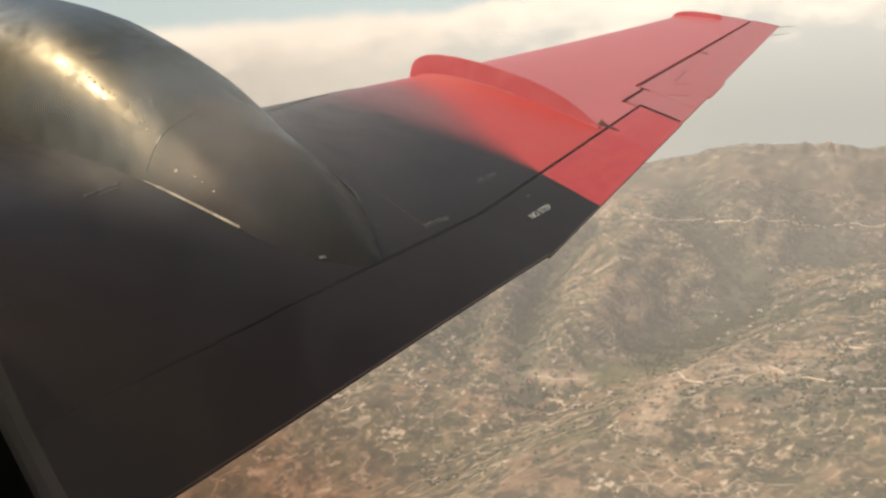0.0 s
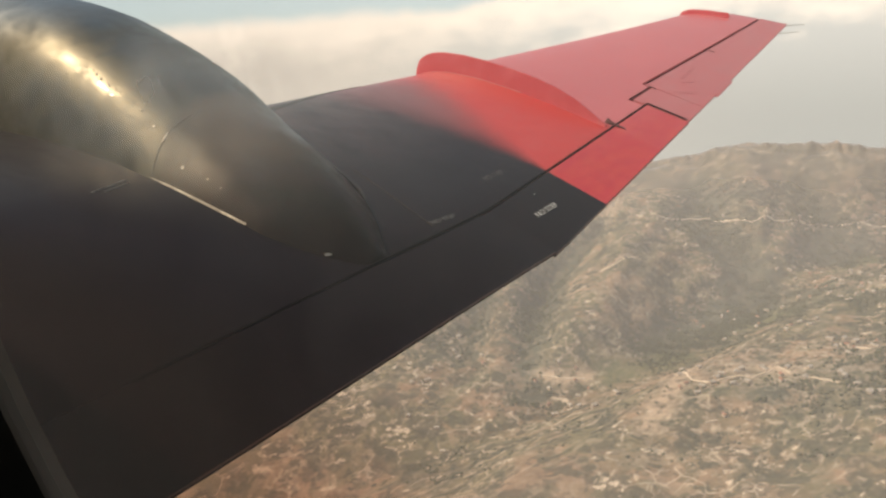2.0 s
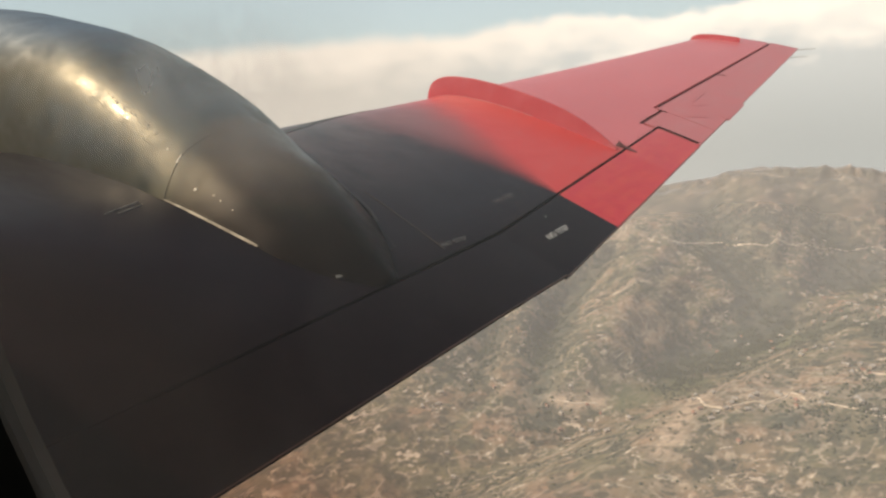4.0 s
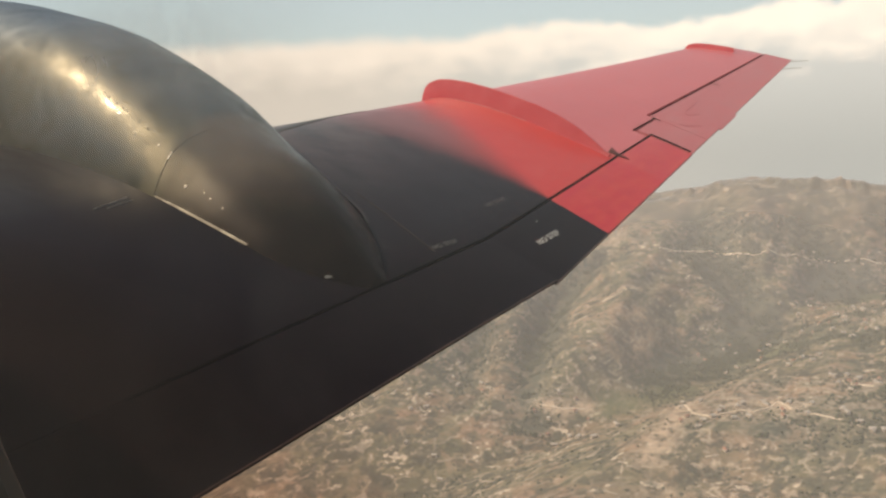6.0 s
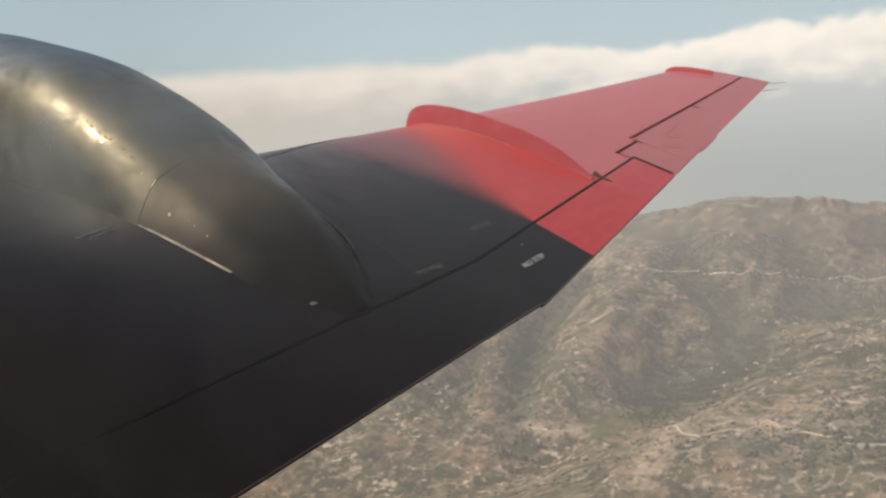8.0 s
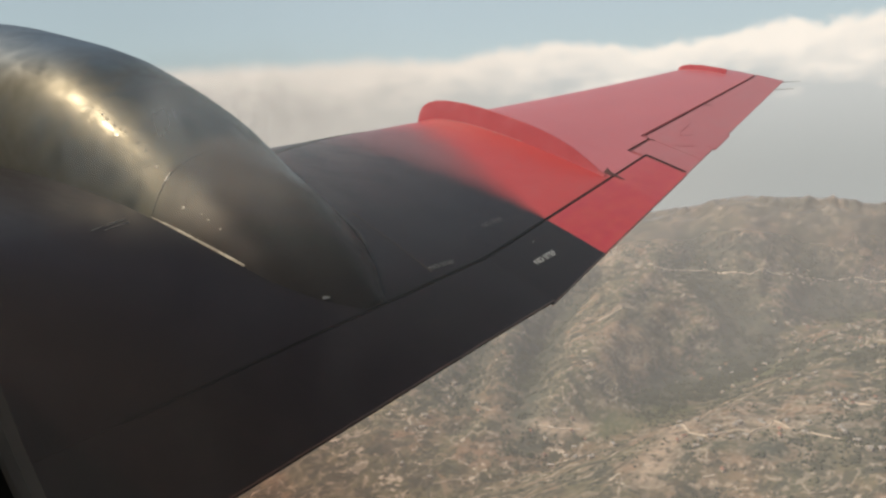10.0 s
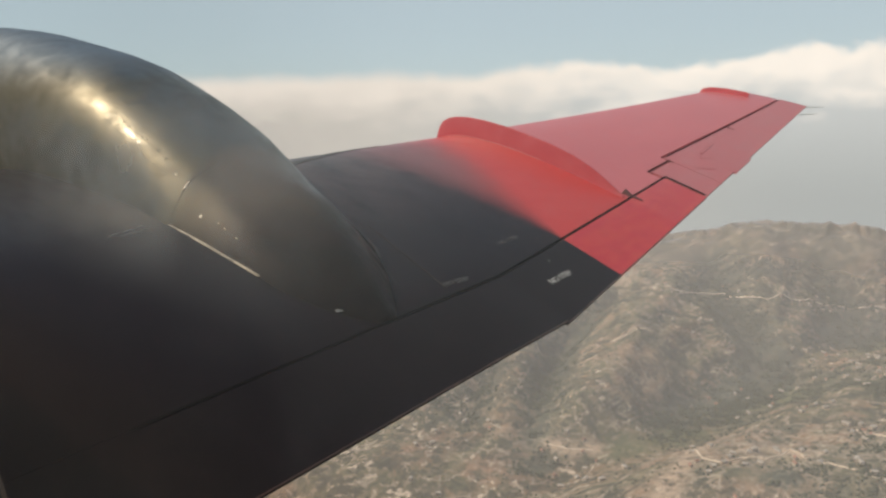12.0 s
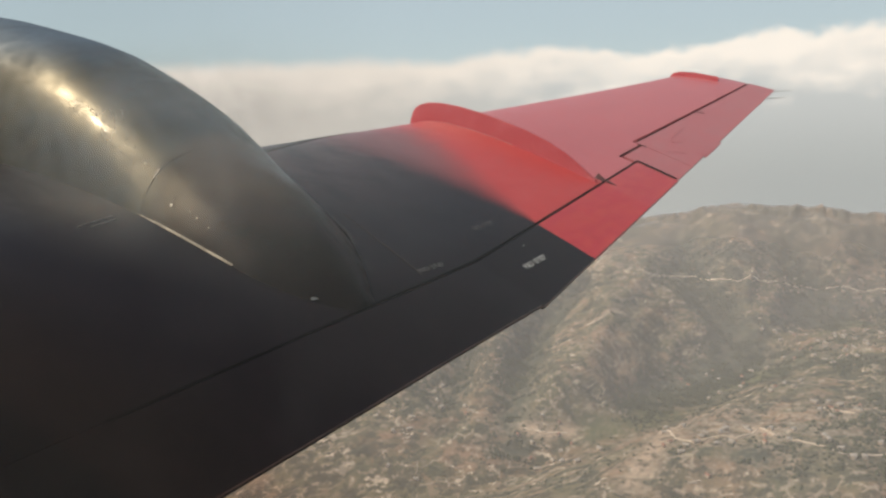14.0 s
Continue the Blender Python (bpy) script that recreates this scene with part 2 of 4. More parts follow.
def pane_material():
    m, t, bsdf, p = material("scratched_window_acrylic")
    t.nodes.remove(bsdf)
    out = t.nodes["Material Output"]
    clear = t.nodes.new("ShaderNodeBsdfTransparent")
    film = t.nodes.new("ShaderNodeBsdfTranslucent")
    film.inputs[0].default_value = (0.90, 0.86, 0.80, 1)
    mix = t.nodes.new("ShaderNodeMixShader")
    smear = noise_at(t, p, 55.0, 4.0, 0.58, 0.9)
    sep = t.nodes.new("ShaderNodeSeparateXYZ")
    link(t, p, sep.inputs[0])
    # the film is thicker over one upper forward patch
    veiled = calc(t, "MULTIPLY", ramp01(t, sep.outputs[1], 0.048, 0.115), ramp01(t, sep.outputs[2], -0.030, -0.002))
    veiled = calc(t, "MULTIPLY", veiled, calc(t, "MULTIPLY", ramp01(t, sep.outputs[1], 0.21, 0.11), ramp01(t, sep.outputs[2], 0.010, -0.004)))
    veiled = calc(t, "MULTIPLY", veiled, calc(t, "MULTIPLY_ADD", ramp01(t, noise_at(t, p, 62.0, 4.0, 0.55, 0.9), 0.30, 0.68), 0.70, 0.40))
    # film also thickens up the pane to add veiling glare
    film_share = calc(t, "MULTIPLY_ADD", ramp01(t, smear, 0.35, 0.72), 0.010, calc(t, "MULTIPLY_ADD", calc(t, "MULTIPLY", ramp01(t, sep.outputs[2], -0.058, -0.004), ramp01(t, sep.outputs[1], 0.15, 0.05)), 0.038, calc(t, "MULTIPLY_ADD", ramp01(t, sep.outputs[1], 0.02, 0.15), 0.007, 0.0010)))
    # darkening tint towards the lower forward rim, painted for the frame's blurred edge
    rim = calc(t, "MULTIPLY", ramp01(t, calc(t, "SUBTRACT", sep.outputs[1], sep.outputs[2]), 0.070, 0.21), ramp01(t, sep.outputs[2], -0.025, -0.060))
    link(t, blend(t, rim, (1.0, 1.0, 1.0), (0.77, 0.66, 0.60)), clear.inputs[0])
    link(t, calc(t, "MULTIPLY_ADD", rim, 0.018, calc(t, "MULTIPLY_ADD", veiled, 0.27, film_share)), mix.inputs[0])
    link(t, clear.outputs[0], mix.inputs[1])
    link(t, film.outputs[0], mix.inputs[2])
    link(t, mix.outputs[0], out.inputs[0])
    return m


def ground_material():
    m, t, bsdf, p = material("dry_terraced_hillside")
    sep = t.nodes.new("ShaderNodeSeparateXYZ")
    link(t, p, sep.inputs[0])
    plan = t.nodes.new("ShaderNodeSeparateXYZ")
    link(t, stretched(t, p, 1, 1, 1, -AXIS), plan.inputs[0])
    wood, grass, village, bared = (t.nodes.new("ShaderNodeAttribute") for k in range(4))
    wood.attribute_name, grass.attribute_name, village.attribute_name, bared.attribute_name = "wood", "grass", "village", "bared"

    def along_contours(run, climb, offset):
        """A vector that changes slowly along a contour line and fast across it."""
        v = t.nodes.new("ShaderNodeCombineXYZ")
        link(t, calc(t, "MULTIPLY_ADD", plan.outputs[1], run, offset), v.inputs[0])
        link(t, calc(t, "MULTIPLY", plan.outputs[0], run * 0.8), v.inputs[1])
        link(t, calc(t, "MULTIPLY", sep.outputs[2], climb), v.inputs[2])
        return v.outputs[0]

    big = noise_at(t, p, 0.0042, 4.0, 0.6, 0.4)
    mid = noise_at(t, p, 0.016, 5.0, 0.62, 0.4)
    fine = noise_at(t, p, 0.10, 4.0, 0.65)
    earth = blend(t, ramp01(t, mid, 0.32, 0.68), (0.175, 0.114, 0.074), (0.315, 0.210, 0.140))
    olive = blend(t, ramp01(t, fine, 0.35, 0.65), (0.110, 0.102, 0.056), (0.165, 0.146, 0.084))
    base = blend(t, calc(t, "MULTIPLY", ramp01(t, big, 0.36, 0.58), 0.90), earth, olive)
    # reddish tilled soil
    soil = ramp01(t, noise_at(t, p, 0.0095, 4.0, 0.6, 0.3), 0.55, 0.64)
    base = blend(t, calc(t, "MULTIPLY", soil, 0.62), base, (0.33, 0.200, 0.130))
    # a patchwork of small plots
    cells = t.nodes.new("ShaderNodeTexVoronoi")
    cells.inputs["Scale"].default_value, cells.inputs["Randomness"].default_value = 1.0, 0.95
    shift = t.nodes.new("ShaderNodeVectorMath")
    shift.operation = "MULTIPLY_ADD"
    wobble = t.nodes.new("ShaderNodeTexNoise")
    wobble.inputs["Scale"].default_value, wobble.inputs["Detail"].default_value = 0.03, 4.0
    link(t, p, wobble.inputs["Vector"])
    link(t, wobble.outputs["Color"], shift.inputs[0])
    shift.inputs[1].default_value = (0.9, 0.9, 0.9)
    link(t, along_contours(0.038, 0.060, 2.0), shift.inputs[2])
    link(t, shift.outputs[0], cells.inputs["Vector"])
    plot = t.nodes.new("ShaderNodeSeparateColor")
    link(t, cells.outputs["Color"], plot.inputs[0])
    base = blend(t, calc(t, "MULTIPLY", ramp01(t, plot.outputs[0], 0.78, 0.88), 0.26), base, (0.36, 0.275, 0.205))
    base = blend(t, calc(t, "MULTIPLY", ramp01(t, plot.outputs[1], 0.66, 0.74), 0.60), base, (0.085, 0.084, 0.052))
    # hedges and bare banks run along the terraces
    hedge = ramp01(t, noise_at(t, along_contours(0.024, 0.022, 3.0), 1.0, 5.0, 0.66), 0.49, 0.56)
    base = blend(t, calc(t, "MULTIPLY", hedge, 0.62), base, (0.057, 0.051, 0.034))
    patch = ramp01(t, noise_at(t, p, 0.0065, 3.0, 0.55), 0.40, 0.60)
    bank = ramp01(t, noise_at(t, along_contours(0.066, 0.050, 11.0), 1.0, 5.0, 0.66), 0.535, 0.60)
    bank = calc(t, "MULTIPLY", bank, calc(t, "MULTIPLY_ADD", patch, 0.36, 0.12))
    base = blend(t, bank, base, (0.58, 0.45, 0.345))
    step = calc(t, "FRACT", calc(t, "DIVIDE", calc(t, "MULTIPLY_ADD", noise_at(t, p, 0.010, 3.0), 10.0, sep.outputs[2]), 7.0))
    lip = calc(t, "MULTIPLY", ramp01(t, step, 0.70, 0.82), ramp01(t, step, 1.0, 0.92))
    lip = calc(t, "MULTIPLY", lip, ramp01(t, noise_at(t, p, 0.019, 3.0, 0.6), 0.47, 0.55))
    slope = t.nodes.new("ShaderNodeSeparateXYZ")
    link(t, p.node.outputs["Normal"], slope.inputs[0])
    lip = calc(t, "MULTIPLY", lip, ramp01(t, slope.outputs[2], 0.985, 0.95))
    base = blend(t, calc(t, "MULTIPLY", lip, 0.30), base, (0.50, 0.40, 0.305))
    # footpaths and terrace walls, broken off here and there
    lanes = t.nodes.new("ShaderNodeTexVoronoi")
    lanes.feature = "DISTANCE_TO_EDGE"
    lanes.inputs["Scale"].default_value = 0.62
    link(t, shift.outputs[0], lanes.inputs["Vector"])
    lane = calc(t, "MULTIPLY", ramp01(t, lanes.outputs["Distance"], 0.050, 0.022), ramp01(t, noise_at(t, p, 0.017, 3.0, 0.6), 0.53, 0.58))
    base = blend(t, calc(t, "MULTIPLY", lane, 0.45), base, (0.56, 0.445, 0.345))
    # bright stone terrace walls in clusters
    wall = ramp01(t, noise_at(t, along_contours(0.034, 0.150, 7.0), 1.0, 4.0, 0.6), 0.588, 0.628)
    wall = calc(t, "MULTIPLY", wall, ramp01(t, noise_at(t, p, 0.0072, 4.0, 0.6, 0.3), 0.46, 0.57))
    base = blend(t, calc(t, "MULTIPLY", wall, 0.70), base, (0.68, 0.55, 0.43))
    # thickets
    thicket = ramp01(t, noise_at(t, p, 0.021, 5.0, 0.66, 0.3), 0.53, 0.59)
    base = blend(t, calc(t, "MULTIPLY", thicket, 0.72), base, (0.046, 0.048, 0.031))
    # leaf litter under the woods, meadow, and trodden ground round the houses
    litter = calc(t, "MULTIPLY", wood.outputs["Fac"], ramp01(t, fine, 0.15, 0.55))
    base = blend(t, calc(t, "MULTIPLY", litter, 0.85), base, (0.062, 0.072, 0.054))
    base = blend(t, calc(t, "MULTIPLY", grass.outputs["Fac"], 0.75), base, blend(t, mid, (0.105, 0.118, 0.058), (0.165, 0.160, 0.085)))
    trodden = ramp01(t, calc(t, "MULTIPLY_ADD", village.outputs["Fac"], 0.16, noise_at(t, along_contours(0.075, 0.055, 5.0), 1.0, 4.0, 0.65)), 0.61, 0.68)
    base = blend(t, calc(t, "MULTIPLY", trodden, calc(t, "MULTIPLY_ADD", village.outputs["Fac"], 0.22, 0.12)), base, (0.50, 0.405, 0.31))
    open_soil = calc(t, "MULTIPLY", bared.outputs["Fac"], ramp01(t, noise_at(t, p, 0.045, 5.0, 0.65), 0.36, 0.52))
    base = blend(t, calc(t, "MULTIPLY", open_soil, 0.85), base, blend(t, mid, (0.40, 0.27, 0.185), (0.58, 0.45, 0.34)))
    link(t, base, bsdf.inputs["Base Color"])
    bsdf.inputs["Roughness"].default_value = 0.95
    bsdf.inputs["Specular IOR Level"].default_value = 0.1
    bump(t, bsdf, calc(t, "ADD", mid, calc(t, "MULTIPLY", fine, 0.5)), 0.7, 6.0)
    return m


def mist_material():
    m, t, bsdf, p = material("aerial_haze_film")
    t.nodes.remove(bsdf)
    out = t.nodes["Material Output"]
    clear = t.nodes.new("ShaderNodeBsdfTransparent")
    film = t.nodes.new("ShaderNodeBsdfDiffuse")
    upward = t.nodes.new("ShaderNodeCombineXYZ")
    upward.inputs[2].default_value = 1.0
    link(t, upward.outputs[0], film.inputs["Normal"])
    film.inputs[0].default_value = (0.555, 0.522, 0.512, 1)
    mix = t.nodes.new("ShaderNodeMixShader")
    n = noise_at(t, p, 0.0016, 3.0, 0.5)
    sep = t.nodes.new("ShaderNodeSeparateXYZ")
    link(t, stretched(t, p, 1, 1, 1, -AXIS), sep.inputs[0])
    # film grows denser with distance, putting aerial haze into the sheet
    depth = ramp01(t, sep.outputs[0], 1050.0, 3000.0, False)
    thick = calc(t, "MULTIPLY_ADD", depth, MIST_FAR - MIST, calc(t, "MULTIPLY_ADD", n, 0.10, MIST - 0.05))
    link(t, thick, mix.inputs[0])
    link(t, clear.outputs[0], mix.inputs[1])
    link(t, film.outputs[0], mix.inputs[2])
    link(t, mix.outputs[0], out.inputs[0])
    return m


M_WING, M_NAC, M_PANE, M_GROUND, M_MIST = wing_paint(), nacelle_paint(), pane_material(), ground_material(), mist_material()
M_FLAP = wing_paint("black_and_red_flap_paint", 0.12, (0.51, 0.042, 0.058))
# outer red with the same haze and sky reflection mixed in
M_RED = plain_paint("haze_paled_red_paint", (0.49, 0.125, 0.132), (0.49, 0.165, 0.172), 0.42, 0.35, 5.0)
M_GAP = plain_paint("black_gap_seal", (0.0030, 0.0026, 0.0027), (0.0050, 0.0044, 0.0044), 0.9, 0.04)
M_CABIN = plain_paint("dark_cabin_trim", (0.10, 0.105, 0.095), (0.14, 0.14, 0.125), 0.7, 0.3, 20.0)
M_SKIN = plain_paint("black_fuselage_paint", BLACK, (0.03, 0.028, 0.026), 0.4, 0.4)
M_LETTER = plain_paint("worn_white_stencil", (0.62, 0.60, 0.57), (0.42, 0.40, 0.38), 0.6, 0.3, 60.0)
M_LETTER_OLD = plain_paint("rubbed_grey_stencil", (0.15, 0.14, 0.135), (0.045, 0.041, 0.040), 0.6, 0.3, 90.0)
M_METAL = plain_paint("bare_worn_metal", (0.62, 0.55, 0.44), (0.35, 0.30, 0.24), 0.35, 0.5, 40.0, 0.1, 0.9)
M_EDGE = plain_paint("worn_and_sun_bright_edge", (0.80, 0.68, 0.50), (0.30, 0.24, 0.17), 0.35, 0.6, 14.0)
M_SCRATCH = plain_paint("scuffed_grey_paint", (0.30, 0.28, 0.25), (0.10, 0.09, 0.08), 0.6, 0.3, 25.0)
M_TRAIL = plain_paint("worn_trailing_edge", (0.10, 0.052, 0.042), (0.03, 0.019, 0.017), 0.5, 0.4, 5.0)
M_SEAM = plain_paint("dusty_panel_seam", (0.065, 0.057, 0.051), (0.030, 0.026, 0.024), 0.6, 0.3, 30.0)
M_FILLET = plain_paint("dusty_fillet_paint", (0.060, 0.047, 0.043), (0.030, 0.024, 0.022), 0.55, 0.3, 16.0)
M_SEAM_DIM = plain_paint("dull_panel_seam", (0.058, 0.046, 0.043), (0.030, 0.024, 0.023), 0.6, 0.2, 20.0)
M_SEAM_SOFT = plain_paint("faint_panel_seam", (0.036, 0.031, 0.026), (0.022, 0.019, 0.016), 0.5, 0.3, 30.0)
M_SEAM_DARK = plain_paint("dark_panel_seam", (0.008, 0.007, 0.007), (0.014, 0.012, 0.011), 0.6, 0.2, 30.0)
M_BOOT = plain_paint("boot_edge_with_sheen", (0.060, 0.055, 0.052), (0.030, 0.027, 0.025), 0.5, 0.4, 12.0)
M_FENCE = plain_paint("red_fence_paint", (0.46, 0.054, 0.066), (0.53, 0.095, 0.106), 0.38, 0.4, 3.0)
M_FOOT_SHINE = plain_paint("pale_pink_foot_highlight", (0.64, 0.25, 0.225), (0.52, 0.12, 0.115), 0.4, 0.5, 14.0)
M_SMUDGE = plain_paint("sooty_red_smudge", (0.46, 0.130, 0.140), (0.43, 0.120, 0.128), 0.45, 0.3, 9.0)
M_HINGE = plain_paint("soot_red_fairing_paint", (0.15, 0.052, 0.050), (0.09, 0.035, 0.034), 0.5, 0.3, 9.0)
M_ROAD = plain_paint("pale_dirt_road", (0.68, 0.56, 0.44), (0.42, 0.33, 0.24), 0.95, 0.1, 0.03)


def leaf_material():
    m, t, bsdf, p = material("dry_hill_foliage")
    geo = t.nodes.new("ShaderNodeNewGeometry")
    base = blend(t, geo.outputs["Random Per Island"], (0.038, 0.050, 0.032), (0.090, 0.098, 0.058))
    base = blend(t, ramp01(t, noise_at(t, p, 0.5, 3.0), 0.35, 0.7), base, (0.075, 0.078, 0.036))
    link(t, base, bsdf.inputs["Base Color"])
    bsdf.inputs["Roughness"].default_value = 0.9
    bsdf.inputs["Specular IOR Level"].default_value = 0.1
    return m


M_LEAF = leaf_material()
M_WALL = plain_paint("limewashed_house_wall", (0.48, 0.40, 0.32), (0.36, 0.26, 0.18), 0.9, 0.2, 0.2)
M_TIN = plain_paint("weathered_tin_roof", (0.46, 0.41, 0.35), (0.28, 0.24, 0.20), 0.5, 0.4, 0.3)
M_TILE = plain_paint("clay_tile_roof", (0.36, 0.17, 0.11), (0.26, 0.14, 0.10), 0.8, 0.2, 0.3)


# ---- mesh helpers ----
def mesh_object(name, verts, faces, mat, parent=None, label="", sharp=40):
    me = bpy.data.meshes.new(name)
    me.from_pydata([tuple(v) for v in verts], [], faces)
    me.validate()
    bm = bmesh.new()
    bm.from_mesh(me)
    bmesh.ops.recalc_face_normals(bm, faces=bm.faces)
    bm.to_mesh(me)
    bm.free()
    me.materials.append(mat)
    for poly in me.polygons:
        poly.use_smooth = True
    me.set_sharp_from_angle(angle=radians(sharp))
    ob = new(name, me)
    if parent is not None:
        ob.parent = parent
    if label:
        tagged(ob, label=label)
    return ob


def loft(rings, cap=True):
    """Closed rings of equal length, joined one to the next."""
    n = len(rings[0])
    verts = [v for ring in rings for v in ring]
    faces = []
    for i in range(len(rings) - 1):
        for j in range(n):
            k = (j + 1) % n
            faces.append((i * n + j, i * n + k, (i + 1) * n + k, (i + 1) * n + j))
    if cap:
        faces.append(tuple(reversed(range(n))))
        faces.append(tuple(range((len(rings) - 1) * n, len(rings) * n)))
    return verts, faces


# ---- the wing's shape: x outboard, y forward, z up ----
X_KINK, X_TIP = 2.90, 9.11
TE_KINK, TE_TIP = Vector((X_KINK, 1.792, -1.022)), Vector((X_TIP, 2.474, -0.047))
INNER_RISE = 0.072
GLOVE_X, GLOVE, GLOVE_DROP = 1.95, 1.5, 0.22
CHORD, TILT, THICK = (2.573, 1.212), (12.94, 7.92), (0.1732, 0.1212)


def camber(s):
    m, k = 0.2025, 15.957
    return k / 6 * (s ** 3 - 3 * m * s * s + m * m * (3 - m) * s) if s < m else k * m ** 3 / 6 * (1 - s)


def half_thickness(s, t):
    return 5 * t * (0.2969 * math.sqrt(s) - 0.126 * s - 0.3516 * s * s + 0.2843 * s ** 3 - 0.1015 * s ** 4)


def wing_point(x, s, lower=False, lift=0.0):
    """The point at span x and chord fraction s on the wing's skin, raised by lift."""
    u = (x - X_KINK) / (X_TIP - X_KINK)
    if u < 0:
        te = Vector((x, TE_KINK.y, TE_KINK.z + (x - X_KINK) * INNER_RISE))
        u = 0
    else:
        te = TE_KINK.lerp(TE_TIP, u)
    c = CHORD[0] + (CHORD[1] - CHORD[0]) * u
    a = radians(TILT[0] + (TILT[1] - TILT[0]) * u)
    t = THICK[0] + (THICK[1] - THICK[0]) * u
    s = min(max(s, 0.0), 1.0)
    d = c * (camber(s) + (-0.8 if lower else 1.0) * half_thickness(s, t)) + lift
    if x < X_KINK - 0.0005 and s > 0.83:
        k = min(max((x - 0.9) / 1.7, 0.0), 1.0)
        d += 0.017 * k * k * (3 - 2 * k) * (s - 0.83) / 0.17
    b = c * (1 - s)
    if x < GLOVE_X and s < 0.34:
        k = min(1.0, (GLOVE_X - x) / 0.35)
        b += GLOVE * k * k * (3 - 2 * k) * ((0.34 - s) / 0.34) ** 1.4
        d -= GLOVE_DROP * k * ((0.34 - s) / 0.34) ** 1.6
    return Vector((x, te.y + b * math.cos(a) - d * math.sin(a), te.z + b * math.sin(a) + d * math.cos(a)))


def spread(lo, hi, n, power=1.0):
    return [lo + (hi - lo) * (i / n) ** power for i in range(n + 1)]


def body_ring(x, s_end):
    ring = [wing_point(x, s) for s in reversed(spread(0, s_end, 30, 1.7))]
    ring += [wing_point(x, s, True) for s in spread(0, s_end, 30, 1.7)[1:]]
    return ring


def surface_ring(x, s0, s1, nose=0.004):
    """Section of a flap or aileron between two chord fractions, with a rounded nose."""
    up = [wing_point(x, s) for s in spread(s0 + nose, s1, 8)]
    low = [wing_point(x, s, True) for s in reversed(spread(s0 + nose, s1, 8))]
    up[-1] += Vector((0, 0, 0.003))
    low[0] -= Vector((0, 0, 0.003))
    a, b = up[0], low[-1]
    mid = wing_point(x, s0 - 0.012).lerp(wing_point(x, s0 - 0.012, True), 0.5)
    return up + low + [b.lerp(mid, 0.7), mid, a.lerp(mid, 0.7)]


airplane = new("airplane")
tagged(airplane, "black twin-engine airplane with red outer wing, in flight", "airplane")
V, F = loft([body_ring(x, 0.829) for x in spread(-0.35, X_KINK, 26) + spread(X_KINK, 5.135, 14)[1:]])
wing = mesh_object("right_wing", V, F, M_WING, airplane, "black wing fading into red, seen from the cabin", 50)
tip_ring = body_ring(X_TIP - 0.01, 0.73)
mid_tip = sum(tip_ring, Vector()) / len(tip_ring)
V, F = loft([body_ring(x, 0.765 if x < 5.57 else 0.73) for x in [5.135, 5.3, 5.56, 5.575] + spread(5.7, X_TIP - 0.04, 16)]
            + [[p.lerp(mid_tip, 0.25) + Vector((0.03, 0, 0)) for p in tip_ring]])
mesh_object("outer_panel", V, F, M_WING, wing, "red outer wing panel, paled as by haze", 50)
V, F = loft([surface_ring(x, 0.8262 + 0.0058 * min(max((x - 1.3) / 1.0, 0), 1), 1.0) for x in spread(-0.35, X_KINK - 0.0008, 18)])
mesh_object("inboard_flap", V, F, M_WING, wing, "black inboard flap", 35)
V, F = loft([surface_ring(x, 0.832, 1.0) for x in spread(X_KINK + 0.0008, 5.165, 12)])
mesh_object("outboard_flap", V, F, M_FLAP, wing, "flap half black, half red", 35)
V, F = loft([surface_ring(x, 0.775, 0.997) for x in [5.18, 5.4, 5.575]] )
mesh_object("aileron_root", V, F, M_RED, wing, "red fixed trailing edge piece", 35)
V, F = loft([surface_ring(x, 0.739, 0.997) for x in spread(5.585, X_TIP - 0.02, 12)])
mesh_object("aileron", V, F, M_RED, wing, "red aileron, paled as by haze", 35)


def slab(points_a, points_b, mat, name, parent, label="", sharp=40):
    """Two matching outlines joined into a thin solid."""
    n = len(points_a)
    faces = [tuple(range(n)), tuple(reversed(range(n, 2 * n)))]
    faces += [(i, (i + 1) % n, n + (i + 1) % n, n + i) for i in range(n)]
    return mesh_object(name, list(points_a) + list(points_b), faces, mat, parent, label, sharp)


def fence(name, x, profile, thick, parent, label):
    """An upright plate along the chord: profile rows are chord fraction and height."""
    low = [wing_point(x, s, lift=-0.03) for s, h in profile]
    high = [wing_point(x, s, lift=h) for s, h in profile]
    rings = []
    for a, b in zip(low, high):
        side, up = Vector((thick / 2, 0, 0)), (b - a).normalized()
        foot = Vector((thick * 1.3, 0, 0))
        rings.append([a - foot, a + up * 0.045 - side, b - side - up * 0.012, b - side * 0.5, b + side * 0.5,
                      b + side - up * 0.012, a + up * 0.045 + side, a + foot])
    v, f = loft(rings)
    return mesh_object(name, v, f, M_FENCE, parent, label, 50)


FENCE = [(0.036, 0.02), (0.037, 0.075), (0.042, 0.115), (0.054, 0.138), (0.078, 0.149), (0.11, 0.153), (0.16, 0.152), (0.24, 0.150), (0.34, 0.146),
         (0.44, 0.143), (0.54, 0.138), (0.62, 0.125), (0.69, 0.100), (0.75, 0.062), (0.79, 0.032), (0.815, 0.012)]
fence("wing_fence", 4.50, FENCE, 0.020, wing, "rounded red stall fence standing on the wing")
foot_line = [(4.475, s) for s in spread(0.055, 0.50, 14)]
TIP_FENCE = [(0.07, 0.01), (0.075, 0.028), (0.10, 0.045), (0.16, 0.054), (0.30, 0.056), (0.5, 0.052), (0.525, 0.046)]
